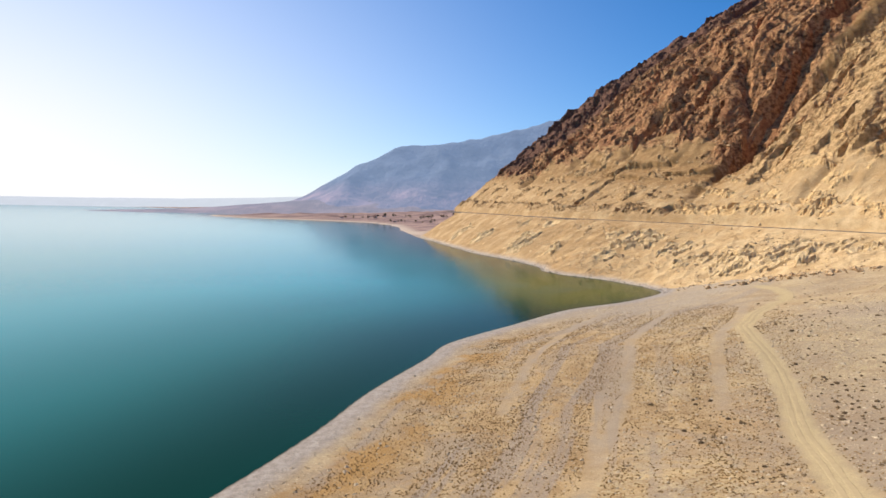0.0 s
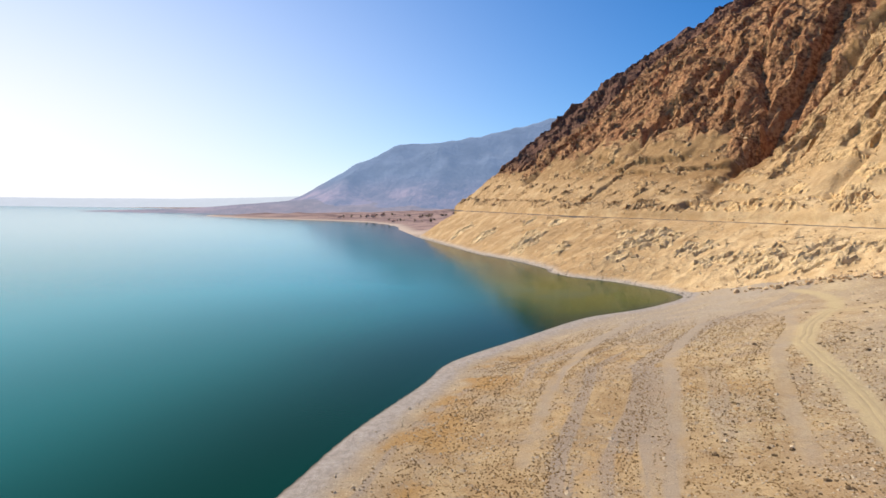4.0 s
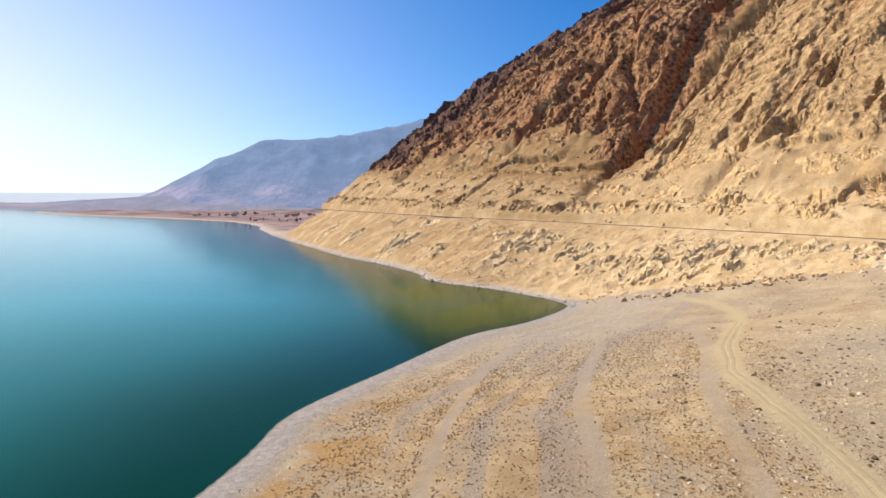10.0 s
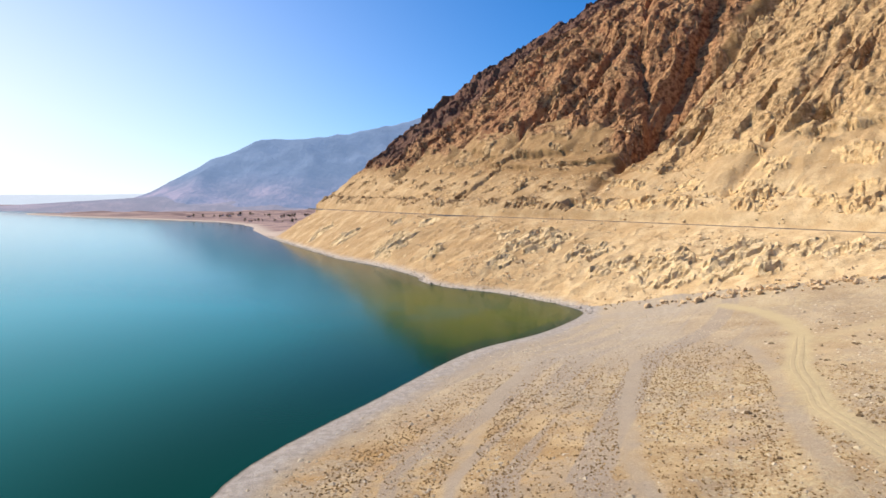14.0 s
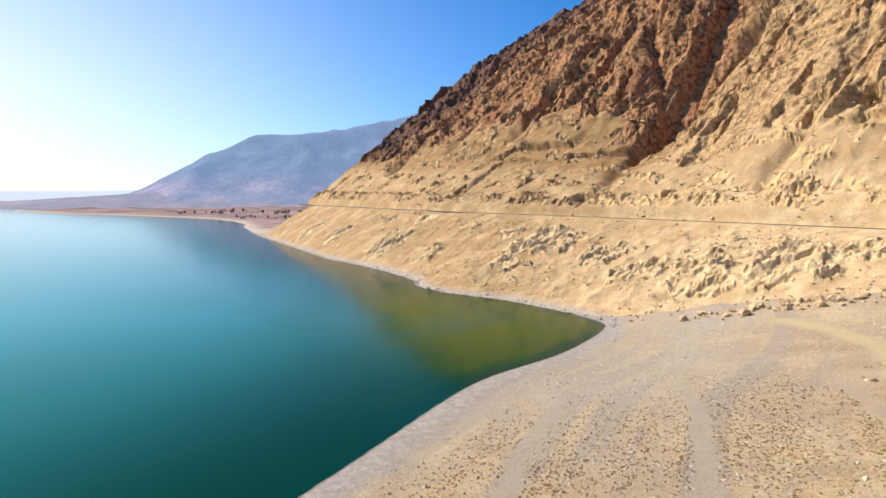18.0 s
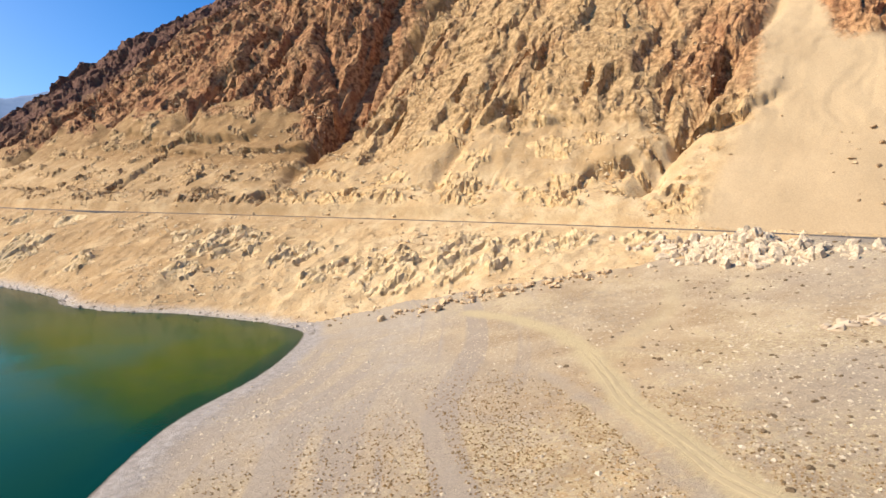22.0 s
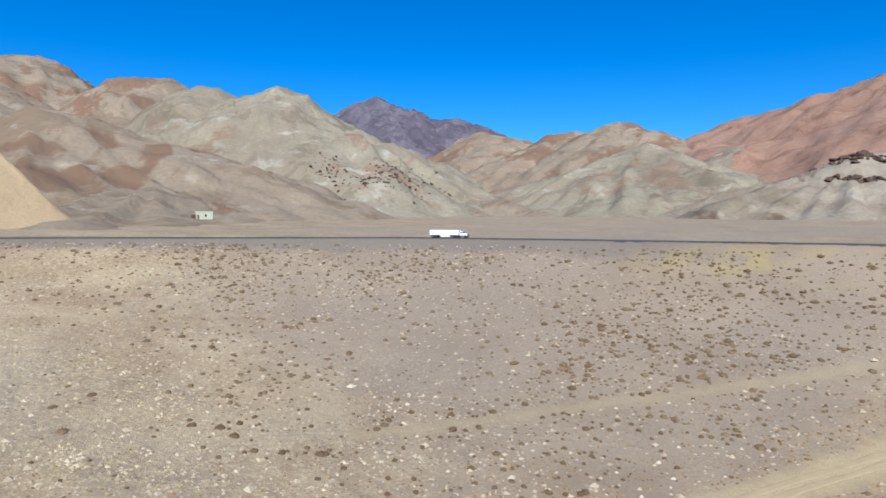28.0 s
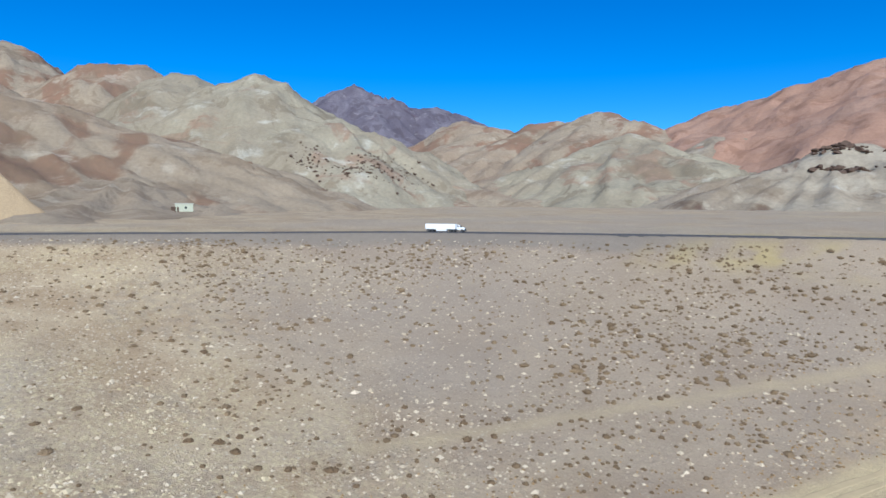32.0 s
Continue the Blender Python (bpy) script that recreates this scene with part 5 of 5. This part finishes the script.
strewn("stones", [stone_parts(310 + k) for k in range(5)], spots, r.gamma(2.0, 0.22, len(spots)) + 0.2, 0.75, EDGE_STONE, "grey and brown stones along the water's edge", "stones", 0.05)

# ---- the far village on the north plain ----
VILLAGE_WALL = plain_material("far_whitewash", (0.62, 0.52, 0.44), 0.9, 0.15, 0.3, 0, 0.1)
VILLAGE_ROOF = plain_material("far_rusty_roof", (0.22, 0.12, 0.10), 0.9, 0.2, 0.3, 0, 0.1)
LEAF = scrub_material("far_tree_leaves", (0.045, 0.05, 0.03), (0.10, 0.10, 0.055))
BARK = plain_material("grey_bark", (0.16, 0.12, 0.09), 0.95)


def gable(length, wide, low, high):
    bm = bmesh.new()
    v = [bm.verts.new((sx * length / 2, sy, z)) for sx in (-1, 1) for sy, z in ((-wide / 2, low), (wide / 2, low), (0, high))]
    for f in ((0, 2, 1), (3, 4, 5), (0, 3, 5, 2), (1, 2, 5, 4), (0, 1, 4, 3)):
        bm.faces.new([v[i] for i in f])
    return bm


def village_house(x, y, z, turn, size):
    house = new("house")
    wall = part("wall", block(11 * size, 7 * size, 4 * size, (0, 0, 2 * size), 0), VILLAGE_WALL, house)
    part("roof", gable(12 * size, 8 * size, 4 * size, 6.4 * size), VILLAGE_ROOF, house)
    part("door", block(1.2 * size, 0.1, 2.2 * size, (-2 * size, -3.55 * size, 1.1 * size), 0), BROWN_STONE, wall)
    for k in (-4, 1, 4):
        part("window", block(1.3 * size, 0.1, 1.1 * size, (k * size, -3.55 * size, 2.4 * size), 0), DARK_GLASS, wall)
    house.matrix_basis = pose(x, y, z - 0.3, 0, 0, turn)
    tagged(house, "small pale house with a rusty roof on the plain", "house", "houses of the far village")


def leafy_crown(seed, height):
    r = random.Random(seed)
    verts, faces = [], []
    for k in range(150):
        a, e, d = r.uniform(0, 6.283), r.uniform(-0.8, 1.5), r.uniform(0.35, 1.0)
        c = Vector((math.cos(a) * math.cos(e) * d * 0.36, math.sin(a) * math.cos(e) * d * 0.36, 0.62 + math.sin(e) * d * 0.38)) * height
        s = 0.09 * height
        n = len(verts)
        verts += [c + Vector((r.uniform(-s, s), r.uniform(-s, s), r.uniform(-s, s))) for _ in range(3)]
        faces.append((n, n + 1, n + 2))
    return verts, faces


CROWNS = [mesh_from("crown", *leafy_crown(500 + k, 9.0), LEAF) for k in range(3)]


def village_tree(x, y, z, size, k):
    tree = new("tree")
    bm = bmesh.new()
    bmesh.ops.create_cone(bm, segments=6, radius1=0.35, radius2=0.12, depth=6, cap_ends=True)
    bmesh.ops.translate(bm, verts=bm.verts, vec=(0, 0, 2.8))
    part("trunk", bm, BARK, tree)
    crown = new("crown", CROWNS[k % 3])
    crown.parent = tree
    tree.matrix_basis = pose(x, y, z, 0, 0, k * 67) @ Matrix.Scale(size, 4)
    tagged(tree, "dark leafy tree far off beside the village", "tree", "trees of the far village")


rng = random.Random(77)
homes = [(-215, 2060), (-188, 2085), (-240, 2110), (-60, 1990), (-30, 2015), (10, 2040), (-330, 2090), (-130, 1800)]
trees = [(-225 + rng.gauss(0, 45), 2060 + rng.gauss(0, 40)) for _ in range(20)] + [(-35 + rng.gauss(0, 38), 2020 + rng.gauss(0, 40)) for _ in range(18)] + [(-110 + rng.gauss(0, 6), 1815 + rng.gauss(0, 10)) for _ in range(4)] + [(-60 + rng.gauss(0, 90), 1700 + rng.gauss(0, 80)) for _ in range(8)]
for (x, y), z in zip(homes, surfaces(homes)):
    village_house(x, y, float(z), rng.uniform(-30, 30), rng.uniform(0.9, 1.3))
for k, ((x, y), z) in enumerate(zip(trees, surfaces(trees))):
    village_tree(x, y, float(z) - 0.2, rng.uniform(0.7, 1.3), k)
